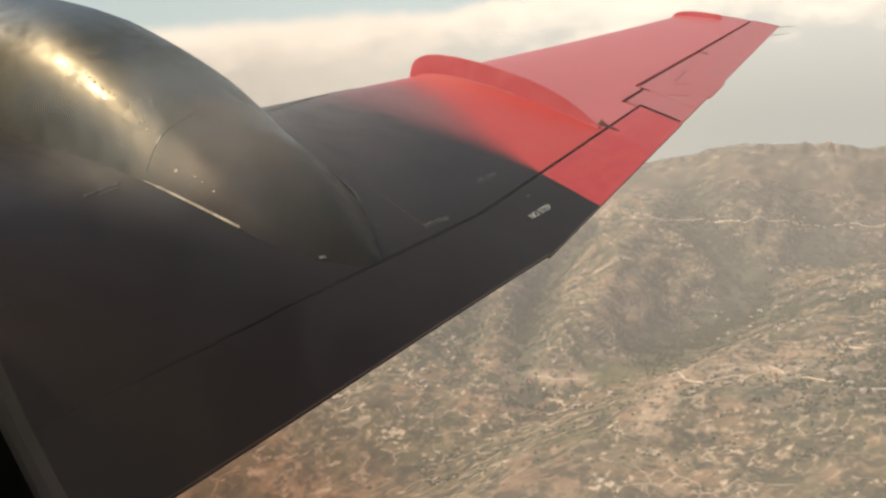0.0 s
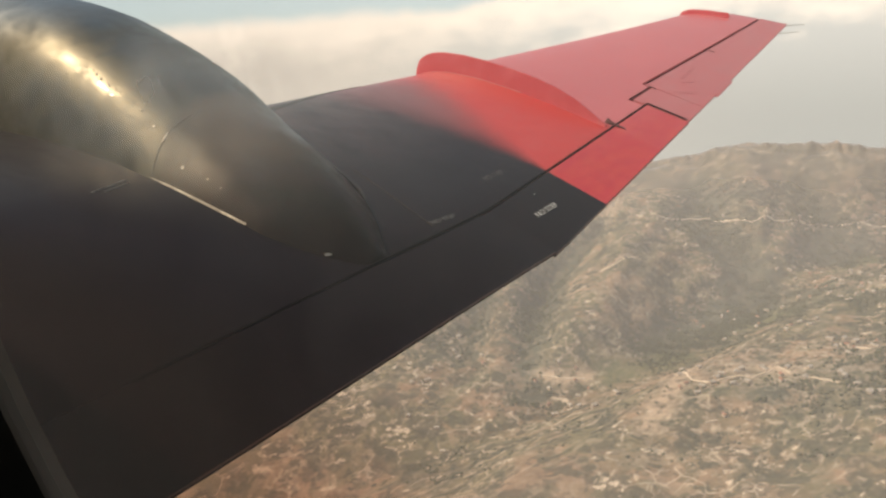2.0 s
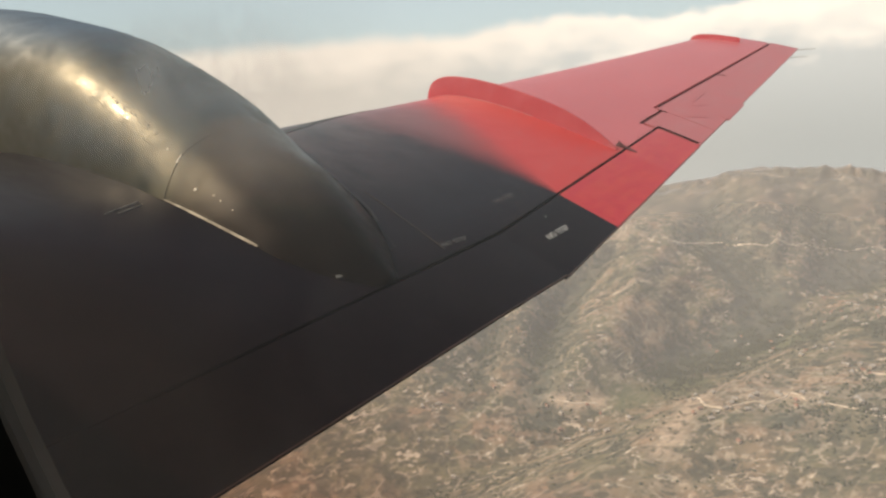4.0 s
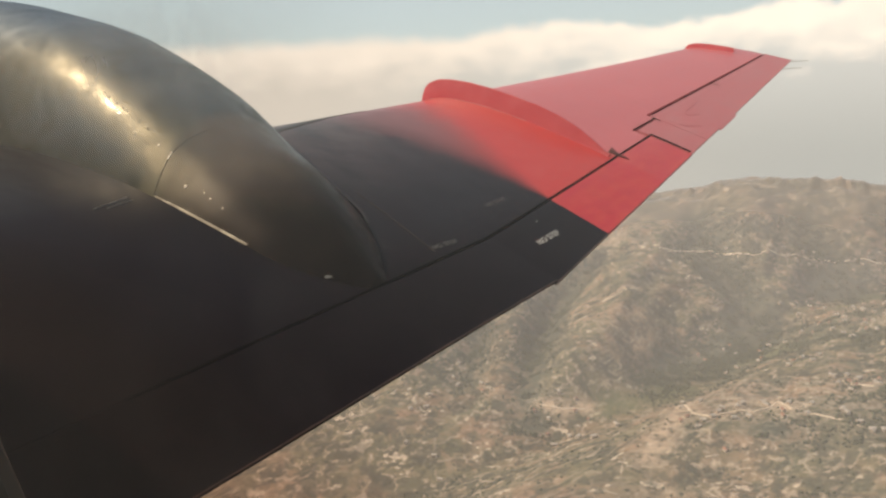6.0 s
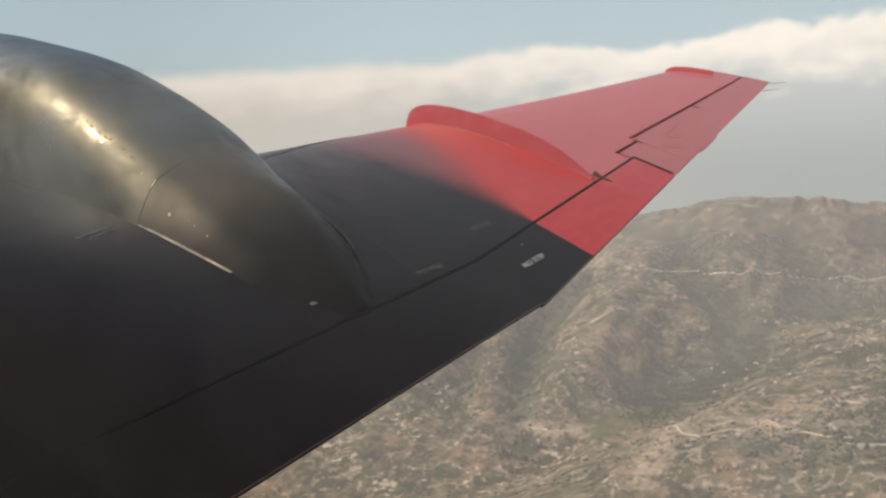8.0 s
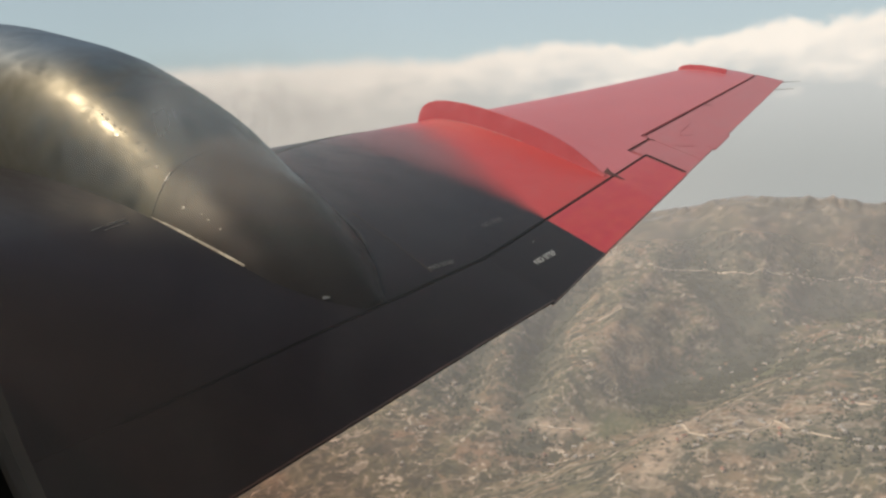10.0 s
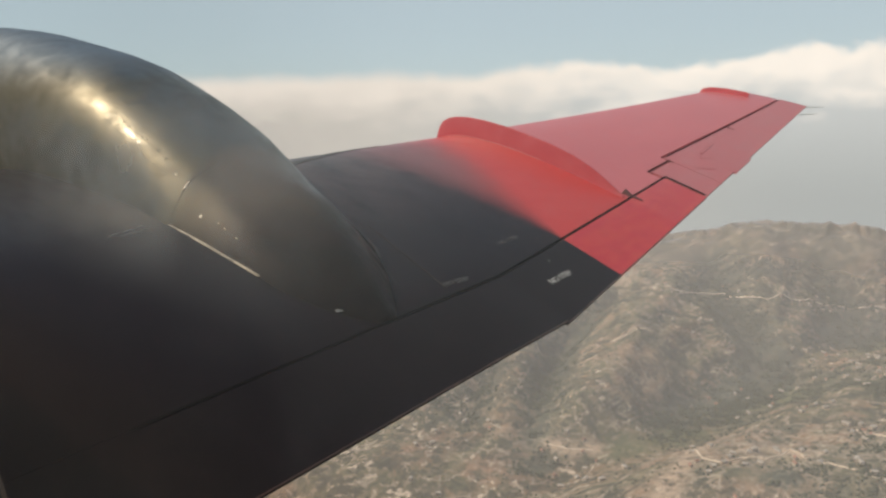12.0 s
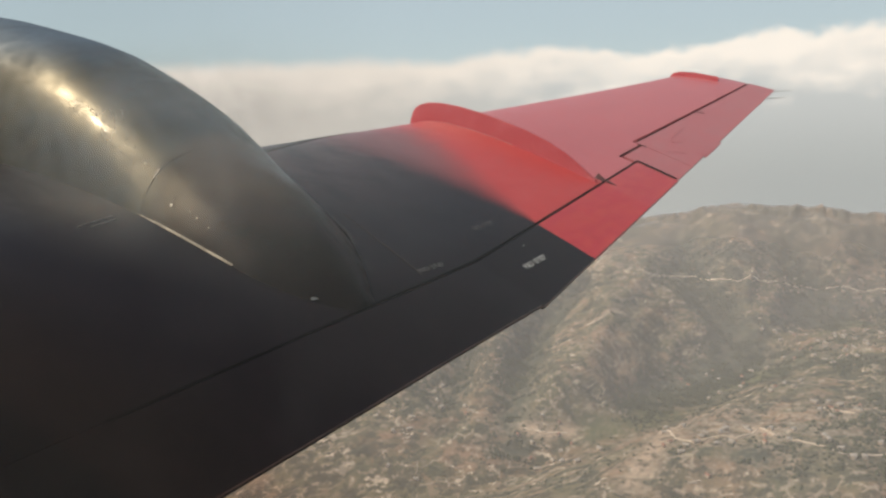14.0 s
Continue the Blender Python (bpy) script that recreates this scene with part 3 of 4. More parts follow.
fence("tip_fence", 8.80, TIP_FENCE, 0.016, wing, "small red fence near the wing tip")


def strip(path, width, thick, mat, name, parent, label=""):
    """A thin raised ribbon along points that are (place, across, up)."""
    rings = []
    for p, across, up in path:
        a = across.normalized() * width / 2
        u = up.normalized() * thick
        rings.append([p - a - u, p - a + u * 0.4, p - a * 0.5 + u, p + a * 0.5 + u, p + a + u * 0.4, p + a - u])
    v, f = loft(rings)
    return mesh_object(name, v, f, mat, parent, label)


def wing_up(x, s):
    a = wing_point(x, s + 0.01) - wing_point(x, s - 0.01)
    b = wing_point(x + 0.01, s) - wing_point(x - 0.01, s)
    n = a.cross(b).normalized()
    return n if n.z > 0 else -n


def wing_strip(rows, width, mat, name, label="", lift=0.002):
    pts = [wing_point(x, s, lift=lift) for x, s in rows]
    path = []
    for i, (x, s) in enumerate(rows):
        along = pts[min(i + 1, len(pts) - 1)] - pts[max(i - 1, 0)]
        up = wing_up(x, s)
        path.append((pts[i], along.cross(up), up))
    return strip(path, width, 0.002, mat, name, wing, label)


wing_strip([(2.536 + 0.24 * (0.81 - s), s) for s in spread(0.56, 0.81, 8)], 0.0024, M_SEAM_DIM, "panel_joint", "dusty joint of the outer wing panel")
# the boot's edge is widened to paint in the sheen along the crest
wing_strip([(2.72 + 1.1 * u, 0.19 - 0.13 * u) for u in spread(0, 1, 14)], 0.07, M_BOOT, "boot_edge", "pale edge of the black de-icing boot with crest sheen painted in")
wing_strip([(5.20, s) for s in spread(0.833, 0.99, 6)], 0.032, M_GAP, "flap_end_gap")
wing_strip([(x, 0.8315) for x in spread(2.25, 5.21, 14)], 0.017, M_GAP, "flap_hinge_gap", lift=0.001)
wing_strip([(x, 0.8305) for x in spread(0.95, 2.25, 9)], 0.014, M_GAP, "flap_hinge_gap", lift=0.001)
wing_strip([(7.13, s) for s in spread(0.738, 0.80, 4)], 0.010, M_GAP, "aileron_joint")
wing_strip([(x, 0.744 + 0.002 * (x - 5.6)) for x in spread(5.62, 9.0, 8)], 0.010, M_GAP, "aileron_hinge_gap")
wing_strip([(x, 0.770) for x in spread(5.14, 5.57, 4)], 0.011, M_GAP, "cove_gap")
wing_strip([(5.575, s) for s in spread(0.760, 0.795, 3)], 0.012, M_GAP, "cove_end_gap")

for x0, x1 in ((-0.3, X_KINK - 0.01), (X_KINK + 0.01, 5.15)):
    wing_strip([(x, 1.0) for x in spread(x0, x1, 10)], 0.005, M_TRAIL, "trailing_edge", "worn brown trailing edge", 0.002)
for x, s in ((3.27, 0.864),):
    wing_strip([(x + 0.012 * u, s) for u in spread(0, 1, 3)], 0.006, M_SCRATCH, "paint_chip", "small pale paint chip")
for x, s, w in ((2.02, 0.776, 0.13), (2.10, 0.783, 0.10)):
    wing_strip([(x + w * u, s + 0.004 * u) for u in spread(0, 1, 4)], 0.005, M_SCRATCH, "scuff", "rubbed scuff behind the nacelle")
# a pale strip paints the highlight where the fence meets the wing
wing_strip(foot_line, 0.010, M_FOOT_SHINE, "foot_highlight", "pale painted highlight along the foot of the fence", 0.004)
# stencilled words on the skin
def lettering(text, x, s, length, mat, label):
    cu = bpy.data.curves.new("lettering", "FONT")
    cu.body, cu.size, cu.extrude, cu.align_x, cu.align_y = text, 1.0, 0.01, "CENTER", "CENTER"
    cu.offset, cu.space_word, cu.space_character = 0.004, 1.08, 1.02
    tmp = new("lettering", cu)
    bpy.context.view_layer.update()
    me = bpy.data.meshes.new_from_object(tmp.evaluated_get(bpy.context.evaluated_depsgraph_get()))
    bpy.data.objects.remove(tmp)
    k = length / max(1e-6, max(v.co.x for v in me.vertices) - min(v.co.x for v in me.vertices))
    ax = (wing_point(x + 0.05, s) - wing_point(x - 0.05, s)).normalized()
    up = wing_up(x, s)
    ay = up.cross(ax).normalized()
    ax, ay = ax * math.cos(0.11) - ay * math.sin(0.11), ay * math.cos(0.11) + ax * math.sin(0.11)
    o = wing_point(x, s, lift=0.0025)
    for v in me.vertices:
        v.co = o + ax * v.co.x * k + ay * v.co.y * k * 1.05 + up * v.co.z * 0.05
    me.materials.append(mat)
    ob = new("lettering", me)
    ob.parent = wing
    return tagged(ob, label=label)


lettering("NO STEP", 3.20, 0.914, 0.195, M_LETTER, "white stencilled words on the flap")
lettering("NO STEP", 3.23, 0.760, 0.175, M_LETTER_OLD, "rubbed grey stencilled words")
lettering("NO STEP", 2.63, 0.803, 0.165, M_LETTER_OLD, "rubbed grey stencilled words")

# static wicks on the aileron's trailing edge
for x in (8.55, 9.0):
    p = wing_point(x, 0.995)
    d = Vector((0.35, -0.94, 0.0)).normalized()
    rings = []
    for k, r in ((0, 0.006), (0.10, 0.005), (0.16, 0.004), (0.22, 0.002)):
        c = p + d * (k - 0.02)
        rings.append([c + Vector((0.94 * r * math.cos(a), 0.35 * r * math.cos(a), r * math.sin(a))) for a in spread(0, 2 * math.pi * 5 / 6, 5)])
    v, f = loft(rings)
    mesh_object("static_wick", v, f, M_LETTER, wing, "thin pale static discharge wick")

# fairing of the flap track behind the fence
rings = []
for k, w, h in ((0.0, 0.008, 0.006), (0.15, 0.012, 0.042), (0.35, 0.014, 0.024), (0.7, 0.013, 0.013), (1.0, 0.006, 0.006)):
    c = wing_point(4.56 + 0.035 * k, 0.80 + 0.068 * k)
    rings.append([c + Vector((w * math.cos(a), 0, h * math.sin(a))) for a in spread(-0.3, math.pi + 0.3, 8)])
v, f = loft(rings)
mesh_object("hinge_fairing", v, f, M_HINGE, wing, "small dark flap hinge fairing")
# trim tab lip on the trailing edge
rings = []
for x in spread(5.93, 6.43, 4):
    a, b = wing_point(x, 0.97, lift=0.004), wing_point(x, 1.0, lift=0.002)
    end = b + (b - a).normalized() * 0.016
    rings.append([a, b, end, end - Vector((0, 0, 0.008)), wing_point(x, 0.97, True)])
v, f = loft(rings)
mesh_object("trim_tab", v, f, M_RED, wing, "thin red trim tab")
wing_strip([(5.66 + 0.16 * u, 0.87 + 0.055 * u) for u in spread(0, 1, 5)], 0.05, M_SMUDGE, "smudge", "dark smudge on the red paint", 0.001)
wing_strip([(5.95 + 0.14 * u, 0.845 + 0.03 * u) for u in spread(0, 1, 5)], 0.04, M_SMUDGE, "smudge", "dark smudge on the red paint", 0.001)
wing_strip([(6.05 + 0.42 * u, 0.825 - 0.02 * u) for u in spread(0, 1, 5)], 0.03, M_SMUDGE, "smudge", "dark smudge on the red paint", 0.001)

# ---- engine nacelle ----
NAC = [(2.20, 0.04, -0.87), (2.24, 0.09, -0.83), (2.30, 0.145, -0.775), (2.42, 0.235, -0.68), (2.60, 0.325, -0.55), (2.84, 0.385, -0.391), (3.10, 0.42, -0.260),
       (3.30, 0.45, -0.158), (3.53, 0.475, -0.035), (3.80, 0.50, 0.094), (4.10, 0.515, 0.220), (4.42, 0.525, 0.34), (4.78, 0.53, 0.435),
       (5.18, 0.53, 0.52), (5.60, 0.53, 0.605), (6.10, 0.52, 0.685), (6.70, 0.49, 0.745), (7.10, 0.42, 0.70), (7.30, 0.34, 0.62)]
NAC_X = 2.16


def nac_row(y):
    """Half width and top of the nacelle at y, smoothly between its stations."""
    ys = [r[0] for r in NAC]
    i = max(1, min(len(ys) - 3, next((k for k, v in enumerate(ys) if v > y), len(ys)) - 1))
    u = min(max((y - ys[i]) / (ys[i + 1] - ys[i]), -1), 1)
    out = []
    for c in (1, 2):
        p0, p1, p2, p3 = (NAC[i + k][c] for k in (-1, 0, 1, 2))
        out.append(p1 + 0.5 * u * (p2 - p0 + u * (2 * p0 - 5 * p1 + 4 * p2 - p3 + u * (3 * (p1 - p2) + p3 - p0))))
    return out


def nac_point(y, a, lift=0.0):
    """a: angle round the nacelle from its outboard side over the top."""
    w, top = nac_row(y)
    bottom = -0.95 + 0.10 * (y - 2.2) if y < 4.3 else -0.74 + 0.05 * (y - 4.3)
    k = min(max((3.65 - y) / 0.75, 0.0), 1.0)
    k = k * k * (3 - 2 * k)
    skin = -0.834 + 0.355 * (y - 2.35)
    zc = (bottom + (top - bottom) * 0.35) * (1 - k) + (skin - 2.33 * (top - skin)) * k
    bottom = min(bottom, zc - 0.05)
    w = w * (1 + 0.40 * k)
    h = top - zc if math.sin(a) > 0 else zc - bottom
    e = 0.80 + 0.20 * k
    ca, sa = math.cos(a), math.sin(a)
    r = 1 + lift / max(0.05, w)
    cx = NAC_X - 0.05 * min(max((2.85 - y) / 0.55, 0.0), 1.0)
    return Vector((cx + w * r * math.copysign(abs(ca) ** e, ca), y, zc + h * r * math.copysign(abs(sa) ** e, sa)))


stations = [2.20, 2.21, 2.225, 2.24, 2.27, 2.32] + spread(2.4, 7.1, 46) + [7.2, 7.3]
V, F = loft([[nac_point(y, a) for a in spread(0, 2 * math.pi * 47 / 48, 47)] for y in stations])
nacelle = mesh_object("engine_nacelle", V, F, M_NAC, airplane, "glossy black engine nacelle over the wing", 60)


def nac_strip(rows, width, mat, name, label="", thick=0.0025):
    pts = [nac_point(y, a, 0.001) for y, a in rows]
    path = []
    for i, (y, a) in enumerate(rows):
        along = pts[min(i + 1, len(pts) - 1)] - pts[max(i - 1, 0)]
        up = (nac_point(y, a + 0.02) - nac_point(y, a - 0.02)).cross(nac_point(y + 0.02, a) - nac_point(y - 0.02, a))
        if up.dot(pts[i] - Vector((NAC_X, y, -0.3))) < 0:
            up = -up
        path.append((pts[i], along.cross(up), up))
    return strip(path, width, thick, mat, name, nacelle, label)


def nac_angle(y, z):
    """The angle at which the inboard side reaches the height z."""
    lo, hi = math.pi / 2, math.pi
    for _ in range(30):
        mid = (lo + hi) / 2
        lo, hi = (mid, hi) if nac_point(y, mid).z > z else (lo, mid)
    return lo


nac_strip([(3.275 - 0.11 * max(0.0, 2.22 - a), a) for a in spread(1.80, nac_angle(3.275, -0.50), 20)], 0.0013, M_SEAM_SOFT, "cowling_joint", "", 0.0009)
nac_strip([(3.277, a) for a in spread(2.20, 2.28, 4)], 0.006, M_EDGE, "worn_corner", "bright worn paint at the cowling joint", 0.0015)
nac_strip([(y, nac_angle(y, -0.338 + 0.49 * (y - 3.27))) for y in spread(3.40, 4.08, 14)], 0.0014, M_SEAM_SOFT, "cowling_seam", "dusty lengthwise cowling seam", 0.0012)

# rows of rivet heads along the cowling seams
rivet_mesh = bpy.data.meshes.new("rivet")
bm = bmesh.new()
bmesh.ops.create_icosphere(bm, subdivisions=1, radius=1.0)
bm.to_mesh(rivet_mesh)
bm.free()
rivet_mesh.materials.append(M_NAC)
for poly in rivet_mesh.polygons:
    poly.use_smooth = True


def rivet(p, up, size, parent):
    ob = new("rivet", rivet_mesh)
    ob.parent = parent
    q = up.to_track_quat("Z", "Y").to_matrix().to_4x4()
    ob.matrix_basis = Matrix.Translation(p) @ q @ Matrix.Diagonal((size, size, size * 0.24, 1))
    return ob


def nac_up(y, a):
    up = (nac_point(y, a + 0.02) - nac_point(y, a - 0.02)).cross(nac_point(y + 0.02, a) - nac_point(y - 0.02, a)).normalized()
    return up if up.dot(nac_point(y, a) - Vector((NAC_X, y, -0.3))) > 0 else -up


bright_rivet = rivet_mesh.copy()
bright_rivet.materials[0] = M_EDGE
rng = random.Random(3)
row = [(y, 2.29 + 0.02 * math.sin(9 * y), 0.0045, 0.0105) for y in np.arange(3.31, 3.98, 0.052)]
row += [(y, 2.42 + 0.62 * (y - 4.0), 0.0040, 0.0075) for y in np.arange(3.99, 4.26, 0.045)]
row += [(y, 2.236, 0.0028, 0.0045) for y in np.arange(2.86, 3.07, 0.028)]
row += [(3.20, 2.264, 0.005, 0.007), (3.165, 2.207, 0.005, 0.007), (3.13, 2.236, 0.005, 0.008), (3.127, 2.293, 0.008, 0.011), (3.50, 2.437, 0.006, 0.008), (3.555, 2.437, 0.007, 0.010), (3.29, 2.46, 0.004, 0.006)]
for y, a, least, most in row:
    if rng.random() < 0.30:
        continue
    y, a = float(y) + rng.uniform(-0.010, 0.010), a + rng.uniform(-0.015, 0.015)
    ob = rivet(nac_point(y, a), nac_up(y, a), rng.uniform(least, most), nacelle)
    # some heads near the joint take the pale edge colour
    if y < 3.45 and rng.random() < 0.45:
        ob.data = bright_rivet

# the fillet along which the nacelle's outboard side meets the wing
FILLET = [(2.735, 0.255), (2.705, 0.289), (2.583, 0.416), (2.542, 0.496), (2.502, 0.576), (2.461, 0.639), (2.38, 0.703), (2.339, 0.751)]
fillet = [(float(np.interp(k, range(8), [q[0] for q in FILLET])), float(np.interp(k, range(8), [q[1] for q in FILLET]))) for k in spread(0, 5.6, 28)]
wing_strip(fillet, 0.014, M_FILLET, "nacelle_fillet", "dusty sealed edge beside the nacelle", 0.008)
pale_rivet = rivet_mesh.copy()
pale_rivet.materials[0] = M_SEAM
for k in spread(5.5, 7.0, 9):
    x, c = (float(np.interp(k, range(8), [q[i] for q in FILLET])) for i in (0, 1))
    ob = rivet(wing_point(x, c, lift=0.002), wing_up(x, c), rng.uniform(0.005, 0.007), wing)
    ob.data = pale_rivet

# metal edge where the cowling meets the wing, and rubbed marks on the skin
# the edge's pale paint stands in for sun caught on the metal
wing_strip([(1.700 + 0.10 * max(0.0, (s - 0.345) / 0.275) ** 1.3, s) for s in spread(0.335, 0.62, 16)], 0.014, M_EDGE, "fairing_edge", "worn metal fairing edge with the sun's glint painted on", 0.006)
wing_strip([(1.42 + 0.18 * u, 0.376 - 0.014 * u) for u in spread(0, 1, 5)], 0.005, M_SCRATCH, "scratch", "pale scratch in the black paint")
wing_strip([(1.47 + 0.13 * u, 0.386 - 0.008 * u) for u in spread(0, 1, 5)], 0.004, M_SCRATCH, "scratch", "pale scratch in the black paint")
wing_strip([(1.93 + 0.06 * u, 0.768 + 0.006 * u) for u in spread(0, 1, 5)], 0.016, M_METAL, "latch", "small bare metal latch", 0.012)

# ---- cabin wall with its window ----
W_Y0, W_Y1, W_Z0, W_Z1, W_R = -0.14, 0.270, -0.169, 0.20, 0.16


def window_outline(grow, x, n=10):
    pts = []
    for cy, cz, a0 in ((W_Y1 - W_R, W_Z1 - W_R, 0), (W_Y0 + W_R, W_Z1 - W_R, 90), (W_Y0 + W_R, W_Z0 + W_R, 180), (W_Y1 - W_R, W_Z0 + W_R, 270)):
        for k in range(n + 1):
            a = radians(a0 + 90 * k / n)
            pts.append(Vector((x, cy + (W_R + grow) * math.cos(a), cz + (W_R + grow) * math.sin(a))))
    return pts


FUS_X, FUS_Z, FUS_R = -0.715, 0.03, 0.80
rows_y = [-5.0, -4.0, -3.0, -2.0, -1.2, -0.7] + spread(-0.4, 0.6, 20) + [0.8, 1.4, 2.2, 3.2, 4.2, 5.2, 7.0, 9.0]
SEG = 96
verts, faces = [], []
for y in rows_y:
    for k in range(SEG):
        a = 2 * math.pi * k / SEG
        verts.append((FUS_X + FUS_R * math.cos(a), y, FUS_Z + FUS_R * math.sin(a)))
for i in range(len(rows_y) - 1):
    for k in range(SEG):
        j = (k + 1) % SEG
        q = (i * SEG + k, i * SEG + j, (i + 1) * SEG + j, (i + 1) * SEG + k)
        c = sum((Vector(verts[n]) for n in q), Vector()) / 4
        if c.x > -0.2 and W_Y0 - 0.11 < c.y < W_Y1 + 0.11 and W_Z0 - 0.11 < c.z < W_Z1 + 0.11:
            continue
        faces.append(q)
faces += [tuple(reversed(range(SEG))), tuple(range((len(rows_y) - 1) * SEG, len(rows_y) * SEG))]
fuselage = mesh_object("fuselage", verts, faces, M_SKIN, airplane, "black painted round fuselage shell", 60)
V, F = loft([window_outline(0.19, 0.02), window_outline(0.05, 0.028), window_outline(0.006, 0.056), window_outline(0.0, 0.060),
             window_outline(0.0, 0.068), window_outline(0.07, 0.086), window_outline(0.19, 0.092)], cap=False)
n = len(window_outline(0, 0))
F += [(6 * n + j, 6 * n + (j + 1) % n, (j + 1) % n, j) for j in range(n)]
mesh_object("window_frame", V, F, M_CABIN, fuselage, "dark rounded cabin window frame", 40)
pane = slab(window_outline(0.004, 0.0615), window_outline(0.004, 0.0645), M_PANE, "window_pane", fuselage, "hazy scratched acrylic window pane")
pane.visible_shadow = False


# ---- the land below: a lies along the main sight line, b to its left ----
TABLE = np.random.RandomState(7).rand(256, 256)


def value_noise(x, y):
    xi, yi = np.floor(x).astype(int), np.floor(y).astype(int)
    u, v = x - xi, y - yi
    u, v = u * u * (3 - 2 * u), v * v * (3 - 2 * v)
    g = lambda i, j: TABLE[i % 256, j % 256]
    return (g(xi, yi) * (1 - u) + g(xi + 1, yi) * u) * (1 - v) + (g(xi, yi + 1) * (1 - u) + g(xi + 1, yi + 1) * u) * v


def fbm(x, y, octaves=5, gain=0.5):
    total, amp, norm = 0, 1.0, 0.0
    for k in range(octaves):
        total = total + amp * value_noise(x * 2 ** k + 17.3 * k, y * 2 ** k + 5.1 * k)
        norm += amp
        amp *= gain
    return total / norm


def ease(t):
    t = np.clip(t, 0, 1)
    return t * t * (3 - 2 * t)


def path_distance(a, b, path):
    best = np.full(np.broadcast(a, b).shape, 1e9)
    for (a0, b0), (a1, b1) in zip(path[:-1], path[1:]):
        da, db = a1 - a0, b1 - b0
        u = np.clip(((a - a0) * da + (b - b0) * db) / (da * da + db * db), 0, 1)
        best = np.minimum(best, np.hypot(a - a0 - u * da, b - b0 - u * db))
    return best


def crest_line(b):
    return 2900 + 260 * (fbm(b / 700 + 40, b * 0 + 2.5, 2) - 0.5)


RAVINES = [([(2740, 95), (2510, 71), (2350, 46), (2222, -6), (2127, -67), (2020, -110), (1890, -70), (1720, 60), (1560, 150)], 40, 64),
           ([(2262, 390), (2052, 432), (1979, 462), (1830, 452), (1590, 424), (1432, 388), (1300, 360)], 46, 56),
           ([(1794, 600), (1558, 560), (1420, 540)], 24, 50),
           ([(2640, -250), (2480, -320), (2380, -370)], 34, 95),
           ([(1910, 120), (1760, 100), (1640, 130)], 14, 30), ([(1900, 40), (1790, 40), (1690, 80)], 12, 28)]
SPURS = [([(2420, 235), (2120, 208), (1930, 240), (1720, 275), (1480, 300)], 34, 115), ([(2120, 215), (1960, 285), (1910, 350)], 12, 42),
         ([(2760, -70), (2520, -85), (2300, -120), (2160, -160)], 22, 90), ([(1990, 590), (1700, 500), (1500, 470)], 22, 60),
         ([(2700, 270), (2480, 300), (2400, 320)], 20, 80)]


def gullies(a, b):
    """Broad spurs and small gullies, 1 on their crests and below 0 in their beds."""
    wa = a + 130 * (fbm(a / 500 + 2, b / 500 + 7, 2) - 0.5)
    wb = b + 130 * (fbm(a / 500 + 31, b / 500 + 13, 2) - 0.5) + 0.22 * a
    spur = 1 - np.abs(fbm(wb / 460, wa / 900 + 8, 2) - 0.5) * 4
    fine = 1 - np.abs(fbm(wb / 105 + 4, wa / 330 + 3, 3) - 0.5) * 4
    return spur, fine


def land_height(a, b):
    a, b = np.asarray(a, float), np.asarray(b, float)
    valley = np.interp(b, [-1500, -454, -257, -17, 171, 333, 800, 1600], [3400, 2440, 2250, 1790, 1460, 1210, 650, 200])
    crest = crest_line(b)
    valley = valley + 60 * (fbm(b / 260 + 3, a / 900, 3) - 0.5)
    top = np.interp(b, [-2500, -900, -485, -366, -239, -89, 7, 106, 229, 500, 1200, 3000], [-620, -512, -472, -456, -448, -446, -462, -492, -514, -540, -575, -660])
    t = (a - valley) / np.maximum(crest - valley, 250)
    rise = np.where(t < 1, np.clip(t, 0, 1) ** 1.25, 1.0)
    far = -705 + (top + 705) * rise
    far = np.where(a > crest, top - 420 * ease((a - crest) / 1300), far)
    near = -705 + 120 * ease((valley - a) / 620) + 90 * ease((valley - a - 500) / 1200)
    base = np.where(a > valley, far, near)
    # spurs and gullies cut into the slopes
    spur, fine = gullies(a, b)
    rough = fbm(a / 330 + 9, b / 330 + 4, 5, 0.5) - 0.5
    flank = ease(t * 5) * (1 - 0.8 * ease((t - 0.7) * 3.4))
    base = base + np.where(a > valley, (spur - 0.3) * 38 * flank + (fine - 0.3) * 17 * ease(t * 4), (spur - 0.3) * 26 * ease((valley - a) / 250) + (fine - 0.3) * 9)
    for path, depth, width in RAVINES:
        base = base - depth * ease(t * 3.2) * np.exp(-(path_distance(a + 25 * (fine - 0.5), b, path) / width) ** 2)
    for path, height, width in SPURS:
        base = base + height * np.exp(-(path_distance(a + 20 * (fine - 0.5), b + 14 * (fine - 0.5), path) / width) ** 2)
    base = base + rough * (30 - 18 * np.exp(-((a - crest) / 260) ** 2))
    return base + 7 * (fbm(a / 55, b / 55, 3) - 0.5) + 40 * np.exp(-((a - crest) / 90) ** 2) * (fbm(a / 60 + 3, b / 34, 3, 0.6) - 0.5)


def to_world(a, b, z):
    return np.stack([a * math.cos(AXIS) - b * math.sin(AXIS), a * math.sin(AXIS) + b * math.cos(AXIS), z], -1)


NEAR = [(0, 0), (1, 0), (-1, 0), (0, 1), (0, -1), (0.7, 0.7), (-0.7, 0.7), (0.7, -0.7), (-0.7, -0.7)]


